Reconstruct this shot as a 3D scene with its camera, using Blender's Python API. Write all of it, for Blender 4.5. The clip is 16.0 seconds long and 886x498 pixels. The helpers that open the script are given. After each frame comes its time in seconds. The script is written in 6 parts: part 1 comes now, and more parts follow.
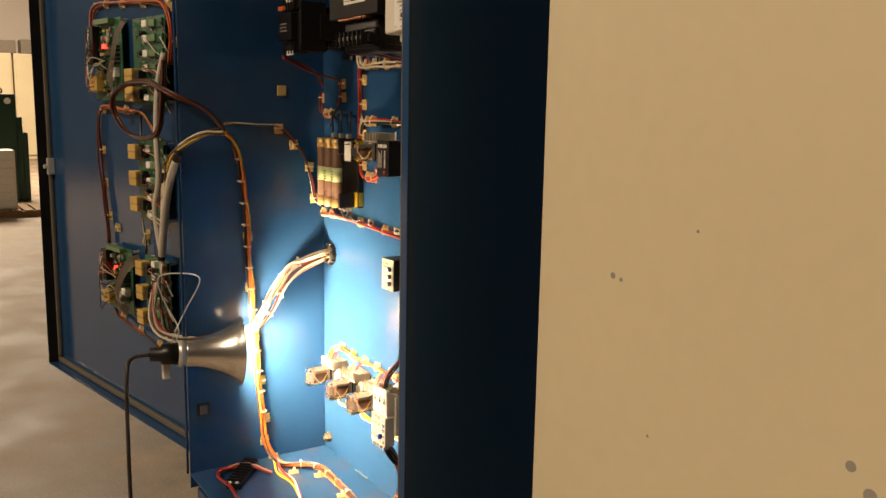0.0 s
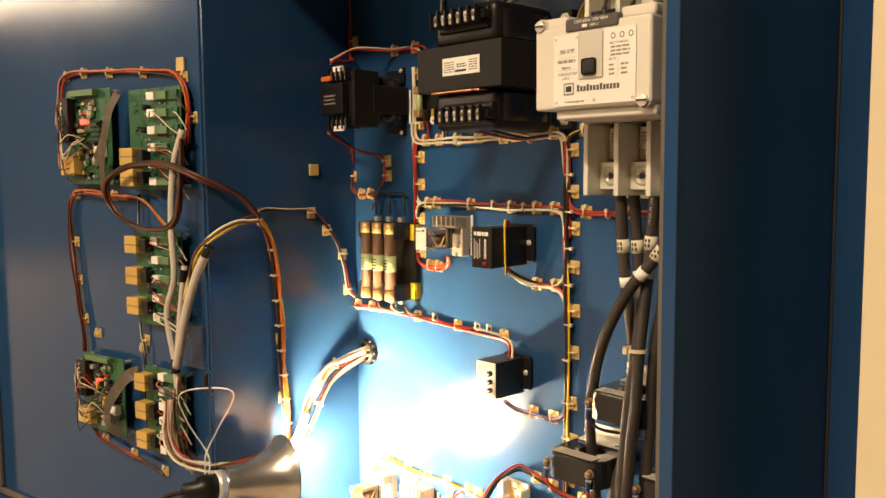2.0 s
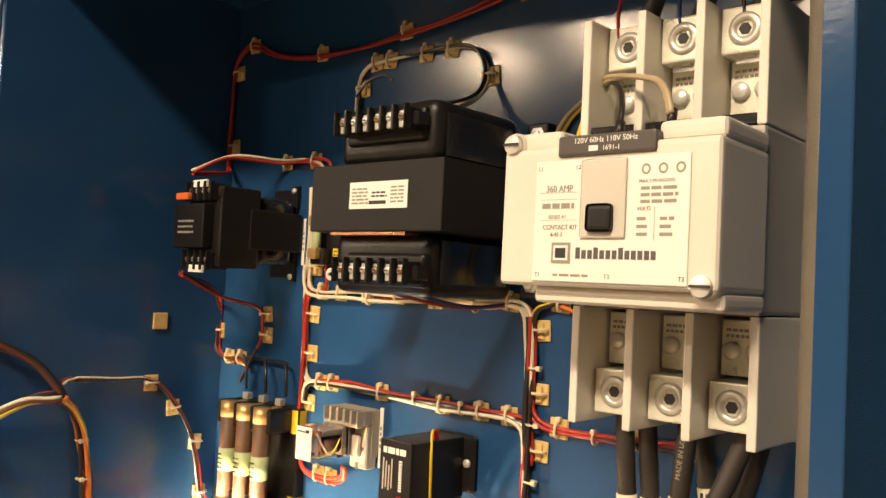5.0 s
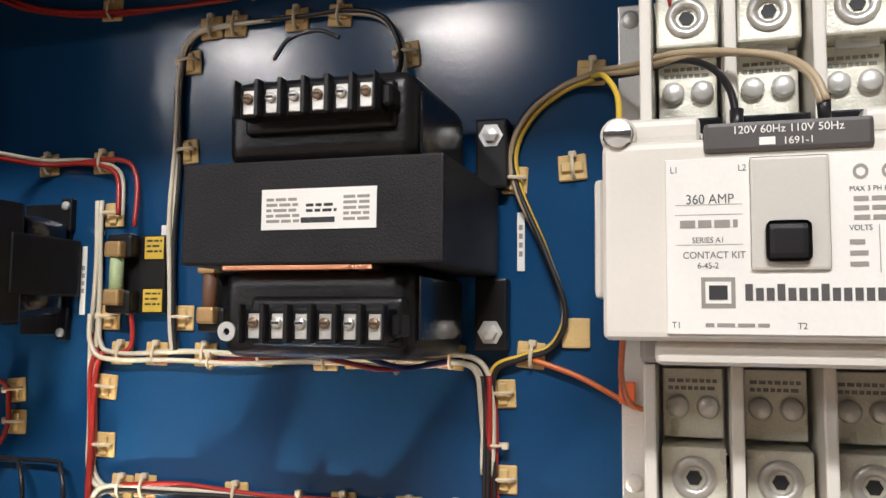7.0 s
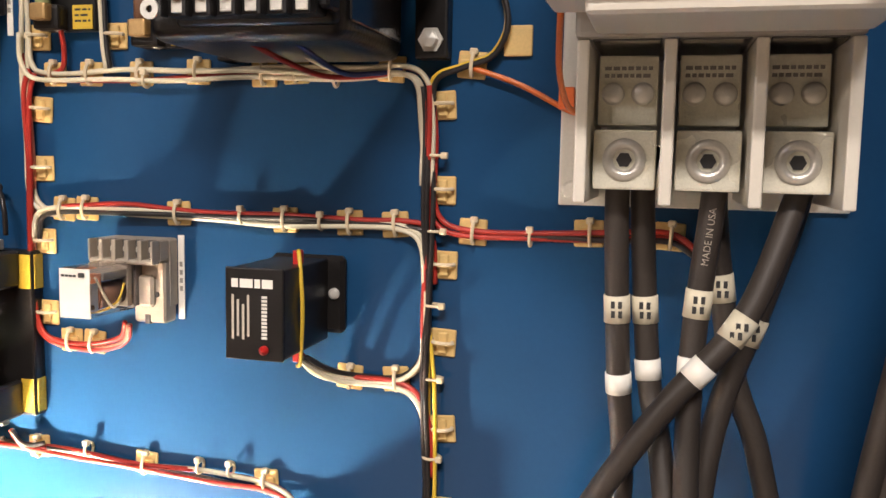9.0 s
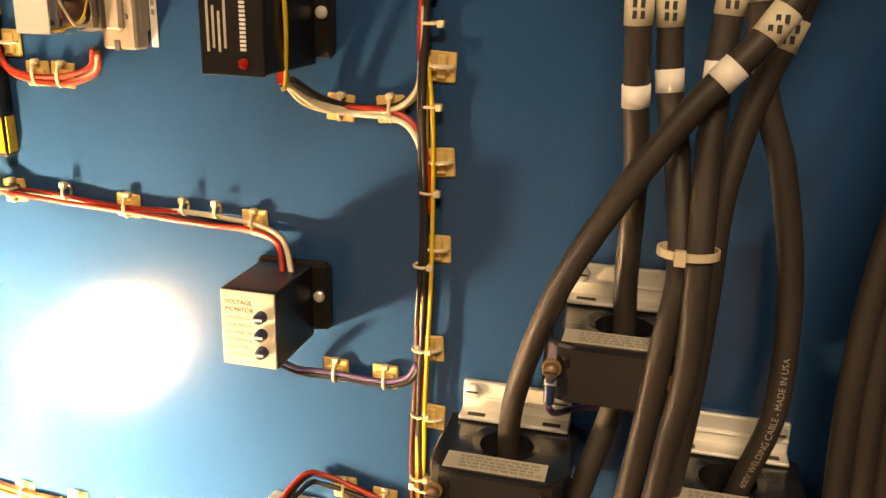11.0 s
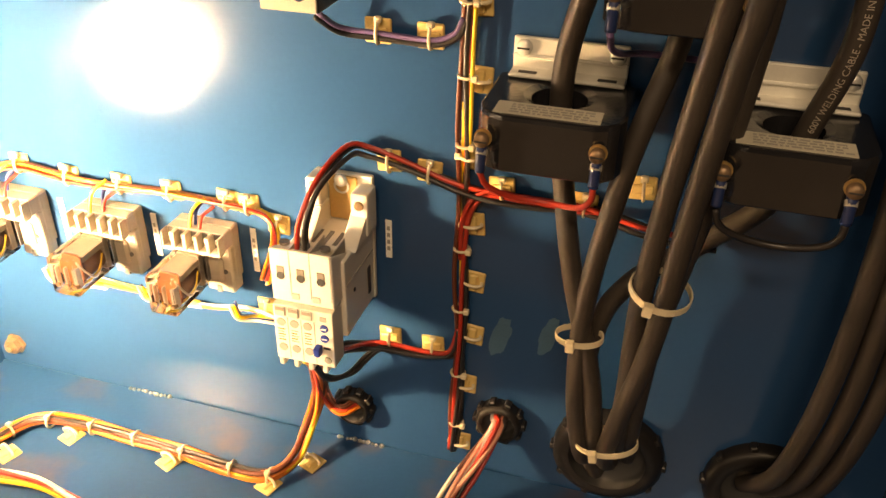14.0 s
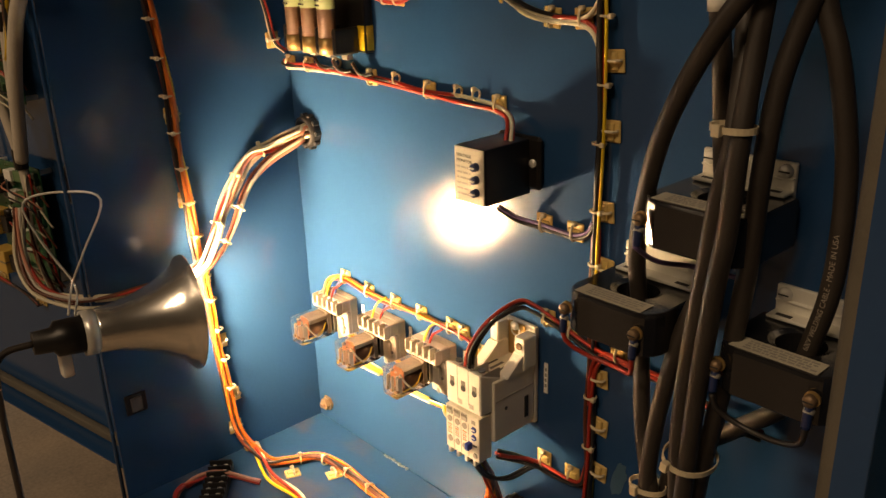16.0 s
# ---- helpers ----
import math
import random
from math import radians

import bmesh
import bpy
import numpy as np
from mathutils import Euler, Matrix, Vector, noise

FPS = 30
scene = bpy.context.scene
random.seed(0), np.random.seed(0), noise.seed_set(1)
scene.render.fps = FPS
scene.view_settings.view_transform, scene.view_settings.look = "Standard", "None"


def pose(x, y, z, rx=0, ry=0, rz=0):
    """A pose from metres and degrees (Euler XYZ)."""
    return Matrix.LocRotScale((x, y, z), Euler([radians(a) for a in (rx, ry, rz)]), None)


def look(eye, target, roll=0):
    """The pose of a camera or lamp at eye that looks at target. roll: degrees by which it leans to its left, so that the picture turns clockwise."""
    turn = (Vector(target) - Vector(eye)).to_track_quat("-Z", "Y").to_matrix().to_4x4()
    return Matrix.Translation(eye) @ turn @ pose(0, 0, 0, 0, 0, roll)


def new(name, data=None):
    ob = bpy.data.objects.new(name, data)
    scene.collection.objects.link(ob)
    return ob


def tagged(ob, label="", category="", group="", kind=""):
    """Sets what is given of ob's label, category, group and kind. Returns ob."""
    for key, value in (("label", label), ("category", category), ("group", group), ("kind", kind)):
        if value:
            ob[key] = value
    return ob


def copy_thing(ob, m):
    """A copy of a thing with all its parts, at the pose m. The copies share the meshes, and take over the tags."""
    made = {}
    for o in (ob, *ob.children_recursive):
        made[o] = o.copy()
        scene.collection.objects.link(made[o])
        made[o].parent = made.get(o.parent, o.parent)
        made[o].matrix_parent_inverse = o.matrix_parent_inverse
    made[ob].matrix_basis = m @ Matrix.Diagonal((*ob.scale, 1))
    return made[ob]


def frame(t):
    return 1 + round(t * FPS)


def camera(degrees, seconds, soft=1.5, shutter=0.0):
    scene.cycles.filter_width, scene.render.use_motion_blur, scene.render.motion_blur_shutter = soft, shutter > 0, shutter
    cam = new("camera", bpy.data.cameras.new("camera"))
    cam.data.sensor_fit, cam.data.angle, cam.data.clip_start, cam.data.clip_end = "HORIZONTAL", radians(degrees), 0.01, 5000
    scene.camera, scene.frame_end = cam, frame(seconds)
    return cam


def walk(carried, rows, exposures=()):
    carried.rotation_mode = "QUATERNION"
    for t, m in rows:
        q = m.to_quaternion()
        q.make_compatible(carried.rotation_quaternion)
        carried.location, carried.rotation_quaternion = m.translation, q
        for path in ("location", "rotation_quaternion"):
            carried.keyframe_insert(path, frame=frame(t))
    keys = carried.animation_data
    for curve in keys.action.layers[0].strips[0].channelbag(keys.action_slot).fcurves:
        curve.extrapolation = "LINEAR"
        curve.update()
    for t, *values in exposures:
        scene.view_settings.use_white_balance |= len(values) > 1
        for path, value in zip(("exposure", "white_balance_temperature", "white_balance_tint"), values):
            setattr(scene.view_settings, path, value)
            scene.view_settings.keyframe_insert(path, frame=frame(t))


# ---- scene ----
cam = camera(54.9, 16.0)
PATH = [
    (0, (1.581, -0.733, 1.827), (-0.077, 0.34, 1.513), 1.0),
    (0.5, (1.5, -0.76, 1.841), (-0.15, 0.345, 1.603), 0.9),
    (1, (1.376, -0.811, 1.844), (-0.226, 0.367, 1.633), -0.2),
    (1.5, (1.266, -0.895, 1.854), (-0.254, 0.39, 1.655), -0.5),
    (2, (1.216, -0.921, 1.86), (-0.241, 0.436, 1.68), -0.4),
    (2.5, (1.181, -0.922, 1.865), (-0.238, 0.476, 1.688), 0.1),
    (3, (1.154, -0.917, 1.883), (-0.242, 0.508, 1.741), 0.7),
    (3.5, (1.131, -0.905, 1.901), (-0.241, 0.548, 1.827), 1.2),
    (4, (1.061, -0.826, 1.914), (-0.313, 0.627, 1.89), 2.2),
    (4.5, (0.98, -0.706, 1.901), (-0.425, 0.718, 1.899), 3.5),
    (4.7, (0.963, -0.666, 1.913), (-0.427, 0.771, 1.947), 3.4),
    (6.8, (0.609, -0.574, 1.946), (0.043, 1.333, 2.154), 0.7),
    (7, (0.612, -0.566, 1.934), (0.051, 1.346, 2.11), 0.5),
    (7.5, (0.618, -0.561, 1.896), (0.097, 1.369, 1.949), 0.7),
    (8, (0.629, -0.561, 1.874), (0.138, 1.377, 1.84), 1.1),
    (8.2, (0.633, -0.562, 1.869), (0.146, 1.377, 1.805), 1.0),
    (10.3, (0.628, -0.528, 1.815), (0.137, 1.352, 1.34), 1.8),
    (10.5, (0.627, -0.526, 1.807), (0.146, 1.345, 1.291), 1.8),
    (11, (0.625, -0.52, 1.783), (0.163, 1.327, 1.171), 1.5),
    (11.5, (0.634, -0.507, 1.764), (0.169, 1.302, 1.048), 0.9),
    (12, (0.631, -0.508, 1.743), (0.177, 1.261, 0.93), 0.4),
    (12.5, (0.624, -0.508, 1.721), (0.182, 1.213, 0.802), 0.3),
    (13, (0.626, -0.515, 1.708), (0.188, 1.167, 0.717), 0.2),
    (13.5, (0.626, -0.522, 1.693), (0.168, 1.126, 0.656), 0.6),
    (14, (0.619, -0.532, 1.692), (0.151, 1.101, 0.635), 1.0),
    (14.5, (0.625, -0.537, 1.705), (0.089, 1.072, 0.646), 0.7),
    (15, (0.637, -0.557, 1.727), (-0.051, 1.042, 0.742), -0.7),
    (15.5, (0.697, -0.569, 1.763), (-0.323, 0.92, 0.901), -2.2),
    (16, (0.918, -0.577, 1.775), (-0.476, 0.671, 1.069), -1.8),
]
EXPOSURES = [(0.0, 0.0, 7200, 14), (0.5, 0.25, 7200, 14), (1.5, 0.62, 7300, 14), (2.0, 0.85, 7500, 15), (2.5, 1.05, 7600, 15), (3.0, 1.75, 7600, 16), (4.0, 1.6, 7500, 15), (4.5, 1.4, 7400, 14), (4.7, 1.35, 7300, 14), (6.8, 1.1, 5000, 12), (8.2, 1.1, 5000, 14), (10.3, 0.65, 7700, 19), (11.5, 0.3, 8900, 19), (14.0, -0.15, 8900, 19), (15.0, -0.65, 9000, 20), (16.0, -1.0, 8500, 19)]
walk(cam, [(t, look(eye, target, roll)) for t, eye, target, roll in PATH], EXPOSURES)

# ---- world and light ----
world = bpy.data.worlds.new("world")
world.use_nodes = True
world.node_tree.nodes["Background"].inputs[0].default_value = (1.0, 0.86, 0.68, 1)
world.node_tree.nodes["Background"].inputs[1].default_value = 0.008
scene.world = world


def area(name, loc, target, sx, sy, watts, color):
    d = bpy.data.lights.new(name, "AREA")
    d.shape, d.size, d.size_y, d.energy, d.color = "RECTANGLE", sx, sy, watts, color
    o = new(name, d)
    o.matrix_world = look(loc, target)
    return o


ROOM = (1.0, 0.83, 0.62)
for x, y in ((-1.4, -6.7), (-3.6, -6.9), (-5.4, -7.3), (-9.0, -8.1)):
    area("overhead_light", (x, y, 4.6), (x, y, 0), 0.7, 0.35, 64, ROOM)
# unseen, added to light the cream cabinet and contactor from the front
area("overhead_light", (1.05, -3.4, 4.6), (1.05, -3.4, 0), 1.6, 0.5, 150, ROOM)
area("overhead_light", (-13.5, -9.5, 5.2), (-13.5, -9.5, 0), 6.0, 3.0, 650, ROOM)
# unseen broad light, added to brighten the far floor and wall
area("overhead_light", (-22.0, 1.0, 8.4), (-22.0, 1.0, 0), 6.0, 3.0, 2700, ROOM)


# ---- materials ----
def mat(name, color, rough=0.5, metal=0.0, bump=0.0, scale=60.0, var=0.15, coat=0.0, spread=0.12, fine=6.0, ior=1.5):
    m = bpy.data.materials.new(name)
    m.use_nodes = True
    n, l = m.node_tree.nodes, m.node_tree.links
    b = n["Principled BSDF"]
    tc = n.new("ShaderNodeTexCoord")
    big, small = n.new("ShaderNodeTexNoise"), n.new("ShaderNodeTexNoise")
    big.inputs["Scale"].default_value, small.inputs["Scale"].default_value = scale / fine, scale * fine
    big.inputs["Detail"].default_value, small.inputs["Detail"].default_value = 4, 3
    l.new(tc.outputs["Object"], big.inputs["Vector"]), l.new(tc.outputs["Object"], small.inputs["Vector"])
    mix = n.new("ShaderNodeMath")
    mix.operation = "MULTIPLY_ADD"
    mix.inputs[1].default_value = 0.35
    l.new(small.outputs["Fac"], mix.inputs[0]), l.new(big.outputs["Fac"], mix.inputs[2])
    ramp = n.new("ShaderNodeMapRange")
    ramp.inputs["From Min"].default_value, ramp.inputs["From Max"].default_value = 0.4, 0.95
    ramp.inputs["To Min"].default_value, ramp.inputs["To Max"].default_value = 1 - var, 1 + var
    l.new(mix.outputs[0], ramp.inputs["Value"])
    mul = n.new("ShaderNodeVectorMath")
    mul.operation = "SCALE"
    mul.inputs[0].default_value = color
    l.new(ramp.outputs[0], mul.inputs["Scale"]), l.new(mul.outputs[0], b.inputs["Base Color"])
    rr = n.new("ShaderNodeMapRange")
    rr.inputs["To Min"].default_value, rr.inputs["To Max"].default_value = max(0.02, rough - spread), min(1, rough + spread)
    l.new(big.outputs["Fac"], rr.inputs["Value"]), l.new(rr.outputs[0], b.inputs["Roughness"])
    b.inputs["Metallic"].default_value, b.inputs["IOR"].default_value = metal, ior
    b.inputs["Coat Weight"].default_value, b.inputs["Coat Roughness"].default_value = coat, 0.06
    if bump:
        bp = n.new("ShaderNodeBump")
        bp.inputs["Strength"].default_value, bp.inputs["Distance"].default_value = bump, 0.001
        l.new(small.outputs["Fac"], bp.inputs["Height"]), l.new(bp.outputs[0], b.inputs["Normal"])
    return m


def glow(name, color, strength):
    m = bpy.data.materials.new(name)
    m.use_nodes = True
    b = m.node_tree.nodes["Principled BSDF"]
    b.inputs["Base Color"].default_value = (*color, 1)
    b.inputs["Emission Color"].default_value, b.inputs["Emission Strength"].default_value = (*color, 1), strength
    return m


def clear(name, color, rough):
    m = bpy.data.materials.new(name)
    m.use_nodes = True
    b = m.node_tree.nodes["Principled BSDF"]
    b.inputs["Base Color"].default_value = (*color, 1)
    b.inputs["Roughness"].default_value, b.inputs["Transmission Weight"].default_value, b.inputs["IOR"].default_value = rough, 1.0, 1.2
    return m


BLUE = mat("blue_enamel", (0.015, 0.061, 0.157), 0.14, bump=0.10, scale=40, var=0.09, coat=0.05, spread=0.04, ior=1.45)
CREAM = mat("cream_enamel", (0.72, 0.63, 0.435), 0.42, bump=0.05, scale=8, var=0.06)
CONCRETE = mat("concrete", (0.29, 0.225, 0.165), 0.6, bump=0.5, scale=13, var=0.8, spread=0.25)
# dark colour stands in for an unlit hall, so the enamel reflects little
UNLIT = mat("unlit_hall", (0.12, 0.115, 0.105), 0.8, scale=2, var=0.1)
WALLP = mat("wall_paint", (0.6, 0.55, 0.5), 0.7, scale=2, var=0.1)
BLACK = mat("black_plastic", (0.012, 0.011, 0.011), 0.36, bump=0.05, scale=120, var=0.3, ior=1.4)
BLACKG = mat("black_varnish", (0.014, 0.014, 0.016), 0.16, bump=0.15, scale=60, var=0.3, coat=0.3)
LAMIN = mat("core_lacquer", (0.010, 0.009, 0.0088), 0.46, bump=0.35, scale=160, var=0.5, ior=1.36)
RUBBER = mat("cable_rubber", (0.037, 0.030, 0.025), 0.5, bump=0.12, scale=90, var=0.25)
GASKET = mat("foam_gasket", (0.13, 0.115, 0.09), 0.8, bump=0.4, scale=200)
BEIGE = mat("beige_plastic", (0.74, 0.70, 0.61), 0.4, bump=0.06, scale=90, var=0.05)
GREYPL = mat("grey_plastic", (0.4, 0.38, 0.34), 0.45, bump=0.06, scale=90, var=0.08)
SOCKET = mat("tan_socket_plastic", (0.38, 0.335, 0.27), 0.48, bump=0.06, scale=90, var=0.1)
DARKGREY = mat("dark_grey_plastic", (0.1, 0.095, 0.09), 0.45, scale=90)
COILGREY = mat("coil_block_plastic", (0.075, 0.066, 0.060), 0.45, scale=90, var=0.1)
BROWNPL = mat("brown_plastic", (0.2, 0.17, 0.14), 0.45, scale=90)
TIN = mat("tinned_metal", (0.66, 0.64, 0.58), 0.34, 0.55, bump=0.2, scale=120, var=0.15)
STEEL = mat("zinc_steel", (0.76, 0.75, 0.70), 0.32, 0.45, bump=0.12, scale=80, var=0.12)
LEAD = mat("dull_weld_metal", (0.30, 0.31, 0.31), 0.4, 0.6, bump=0.3, scale=160, var=0.3)
ZINC = mat("bright_zinc", (0.84, 0.82, 0.74), 0.38, 0.25, bump=0.1, scale=80, var=0.08)
ALU = mat("spun_aluminium", (0.92, 0.89, 0.84), 0.22, 0.9, bump=0.10, scale=50, var=0.08)
INNER = mat("brushed_reflector", (0.88, 0.86, 0.82), 0.40, 0.9, scale=50, var=0.05)
LUGM = mat("lug_plating", (0.86, 0.84, 0.70), 0.3, 0.25, bump=0.25, scale=120, var=0.2)
SURROUND = mat("indicator_plastic", (0.62, 0.59, 0.52), 0.45, bump=0.06, scale=90, var=0.06)
DULLBRASS = mat("tarnished_brass", (0.26, 0.17, 0.10), 0.42, 0.5, bump=0.15, scale=120, var=0.3)
COILV = mat("coil_varnish", (0.010, 0.009, 0.0085), 0.33, bump=0.3, scale=45, var=0.5, ior=1.4)
BRASS = mat("brass", (0.55, 0.36, 0.15), 0.4, 0.6, bump=0.1, scale=120, var=0.2)
COPPER = mat("copper_foil", (0.75, 0.36, 0.2), 0.3, 1.0, bump=0.4, scale=200, var=0.3)
PAD = mat("yellowed_nylon", (0.66, 0.47, 0.18), 0.5, bump=0.08, scale=100, var=0.22)
NYLON = mat("natural_nylon", (0.68, 0.58, 0.4), 0.4, scale=120, var=0.12)
PAPER = mat("white_label", (0.88, 0.86, 0.79), 0.45, scale=90, var=0.06)
OLDPAPER = mat("aged_label", (0.60, 0.56, 0.45), 0.6, scale=120, var=0.2)
INK = mat("ink", (0.03, 0.03, 0.03), 0.6)
GREYINK = mat("grey_ink", (0.32, 0.3, 0.26), 0.6)
YELLOWL = mat("yellow_label", (0.62, 0.43, 0.03), 0.45, scale=100, var=0.12)
TUBE = mat("fuse_fibre", (0.15, 0.075, 0.04), 0.55, bump=0.08, scale=150, var=0.15)
GREENL = mat("green_label", (0.45, 0.55, 0.28), 0.5, scale=100)
PCB = mat("circuit_board", (0.02, 0.11, 0.05), 0.3, bump=0.1, scale=300, var=0.3)
RED = mat("red_wire", (0.38, 0.03, 0.018), 0.35, scale=90)
ORANGE = mat("orange_wire", (0.6, 0.15, 0.025), 0.35, scale=90)
YELLOW = mat("yellow_wire", (0.72, 0.5, 0.04), 0.35, scale=90)
TANW = mat("tan_wire", (0.46, 0.36, 0.22), 0.4, scale=90, var=0.12)
WHITE = mat("white_wire", (0.7, 0.64, 0.48), 0.38, scale=90, var=0.1)
DARK = mat("black_wire", (0.02, 0.018, 0.018), 0.35, scale=90)
BLUEW = mat("blue_wire", (0.02, 0.035, 0.16), 0.35, scale=90)
BROWN = mat("brown_wire", (0.11, 0.03, 0.015), 0.38, scale=90)
PINK = mat("pink_wire", (0.6, 0.25, 0.17), 0.38, scale=90)
VIOLET = mat("violet_wire", (0.12, 0.08, 0.2), 0.38, scale=90)
GREYW = mat("grey_jacket", (0.58, 0.53, 0.45), 0.5, bump=0.1, scale=90)
BLUEPL = mat("blue_dial_plastic", (0.015, 0.045, 0.30), 0.35, scale=90)
FERRULE = mat("blue_ferrule", (0.015, 0.03, 0.1), 0.3, scale=90)
REDPL = mat("red_plastic", (0.5, 0.02, 0.015), 0.3, scale=90)
ORANGEPL = mat("orange_plastic", (0.75, 0.16, 0.03), 0.35, scale=90)
YELLOWPL = mat("amber_relay_plastic", (0.62, 0.4, 0.1), 0.4, scale=90)
SMOKED = clear("clear_relay_cover", (0.97, 0.90, 0.84), 0.09)
BULB = glow("lit_bulb", (1.0, 0.74, 0.46), 2150.0)
REDLED = glow("lit_led", (1.0, 0.03, 0.02), 6.0)


def rusty(base):
    """The enamel with rust coming through in patches."""
    m = base.copy()
    m.name = "rust_spotted_enamel"
    n, l = m.node_tree.nodes, m.node_tree.links
    b = n["Principled BSDF"]
    old = b.inputs["Base Color"].links[0].from_socket
    tc, no, rp, mx = n.new("ShaderNodeTexCoord"), n.new("ShaderNodeTexNoise"), n.new("ShaderNodeMapRange"), n.new("ShaderNodeMix")
    no.inputs["Scale"].default_value, no.inputs["Detail"].default_value = 14, 8
    rp.inputs["From Min"].default_value, rp.inputs["From Max"].default_value = 0.57, 0.80
    mx.data_type = "RGBA"
    mx.inputs[7].default_value = (0.10, 0.062, 0.045, 1)
    l.new(tc.outputs["Object"], no.inputs["Vector"]), l.new(no.outputs["Fac"], rp.inputs["Value"])
    l.new(rp.outputs[0], mx.inputs[0]), l.new(old, mx.inputs[6]), l.new(mx.outputs[2], b.inputs["Base Color"])
    return m


FLOORBLUE = mat("dull_blue_enamel", (0.010, 0.050, 0.130), 0.36, bump=0.12, scale=40, var=0.15)
RUSTY = rusty(FLOORBLUE)
PALEBLUE = mat("pale_enamel", (0.05, 0.12, 0.19), 0.35, bump=0.3, scale=90, var=0.3)


# ---- shape helpers ----
def finish(name, bm, material, parent=None, label="", smooth=False):
    me = bpy.data.meshes.new(name)
    bm.normal_update()
    bm.to_mesh(me)
    bm.free()
    if smooth:
        for p in me.polygons:
            p.use_smooth = True
    me.materials.append(material)
    ob = new(name, me)
    if parent is not None:
        ob.parent = parent
    if label:
        ob["label"] = label
    return ob


part = finish


def thing(name, loc, label, category, rz=0.0, ry=0.0, group="", kind=""):
    e = new(name)
    e.empty_display_size = 0.02
    e.matrix_world = pose(*loc, 0, ry, rz)
    return tagged(e, label, category, group, kind)


def add_box(bm, x0, x1, y0, y1, z0, z1, bevel=0.0, seg=2, m=None):
    r = bmesh.ops.create_cube(bm, size=1.0)
    vs = r["verts"]
    for v in vs:
        v.co = Vector((x0 + (v.co.x + 0.5) * (x1 - x0), y0 + (v.co.y + 0.5) * (y1 - y0), z0 + (v.co.z + 0.5) * (z1 - z0)))
    if m is not None:
        for v in vs:
            v.co = m @ v.co
    if bevel:
        es = list({e for v in vs for e in v.link_edges})
        bmesh.ops.bevel(bm, geom=es, offset=bevel, segments=seg, profile=0.6, affect="EDGES")
    return bm


def box(x0, x1, y0, y1, z0, z1, bevel=0.0, seg=2):
    return add_box(bmesh.new(), x0, x1, y0, y1, z0, z1, bevel, seg)


def add_cyl(bm, a, b, r, r2=None, n=16, caps=True):
    a, b = Vector(a), Vector(b)
    q = (b - a).to_track_quat("Z", "Y").to_matrix().to_4x4()
    m = Matrix.Translation((a + b) / 2) @ q
    bmesh.ops.create_cone(bm, cap_ends=caps, segments=n, radius1=r, radius2=r if r2 is None else r2, depth=(b - a).length, matrix=m)
    return bm


def cyl(a, b, r, r2=None, n=16):
    return add_cyl(bmesh.new(), a, b, r, r2, n)


def lathe(profile, axis_from, axis_dir, n=32):
    """A surface of revolution: (distance along the axis, radius) pairs."""
    bm = bmesh.new()
    q = Vector(axis_dir).to_track_quat("Z", "Y")
    rings = []
    for d, r in profile:
        rings.append([bm.verts.new(Vector(axis_from) + q @ Vector((r * math.cos(2 * math.pi * i / n), r * math.sin(2 * math.pi * i / n), d))) for i in range(n)])
    for a, b in zip(rings, rings[1:]):
        for i in range(n):
            bm.faces.new((a[i], a[(i + 1) % n], b[(i + 1) % n], b[i]))
    return bm


def smooth_path(pts, step=6):
    """A Catmull-Rom curve through the points."""
    p = [Vector(q) for q in pts]
    p = [2 * p[0] - p[1]] + p + [2 * p[-1] - p[-2]]
    out = []
    for i in range(1, len(p) - 2):
        a, b, c, d = p[i - 1], p[i], p[i + 1], p[i + 2]
        for k in range(step):
            t = k / step
            out.append(0.5 * (2 * b + (c - a) * t + (2 * a - 5 * b + 4 * c - d) * t * t + (3 * b - a - 3 * c + d) * t ** 3))
    out.append(p[-2])
    return out


def add_tube(bm, path, r, n=8):
    side = None
    rings = []
    for i, p in enumerate(path):
        t = (path[min(i + 1, len(path) - 1)] - path[max(i - 1, 0)])
        if t.length < 1e-9:
            t = Vector((0, 0, 1))
        t.normalize()
        if side is None:
            side = t.orthogonal().normalized()
        side = (side - t * side.dot(t)).normalized()
        up = t.cross(side)
        rings.append([bm.verts.new(p + r * (math.cos(2 * math.pi * k / n) * side + math.sin(2 * math.pi * k / n) * up)) for k in range(n)])
    for a, b in zip(rings, rings[1:]):
        for k in range(n):
            bm.faces.new((a[k], a[(k + 1) % n], b[(k + 1) % n], b[k]))
    bm.faces.new(rings[0][::-1]), bm.faces.new(rings[-1])
    return bm


def tube(pts, r, n=8, step=6):
    return add_tube(bmesh.new(), smooth_path(pts, step), r, n)


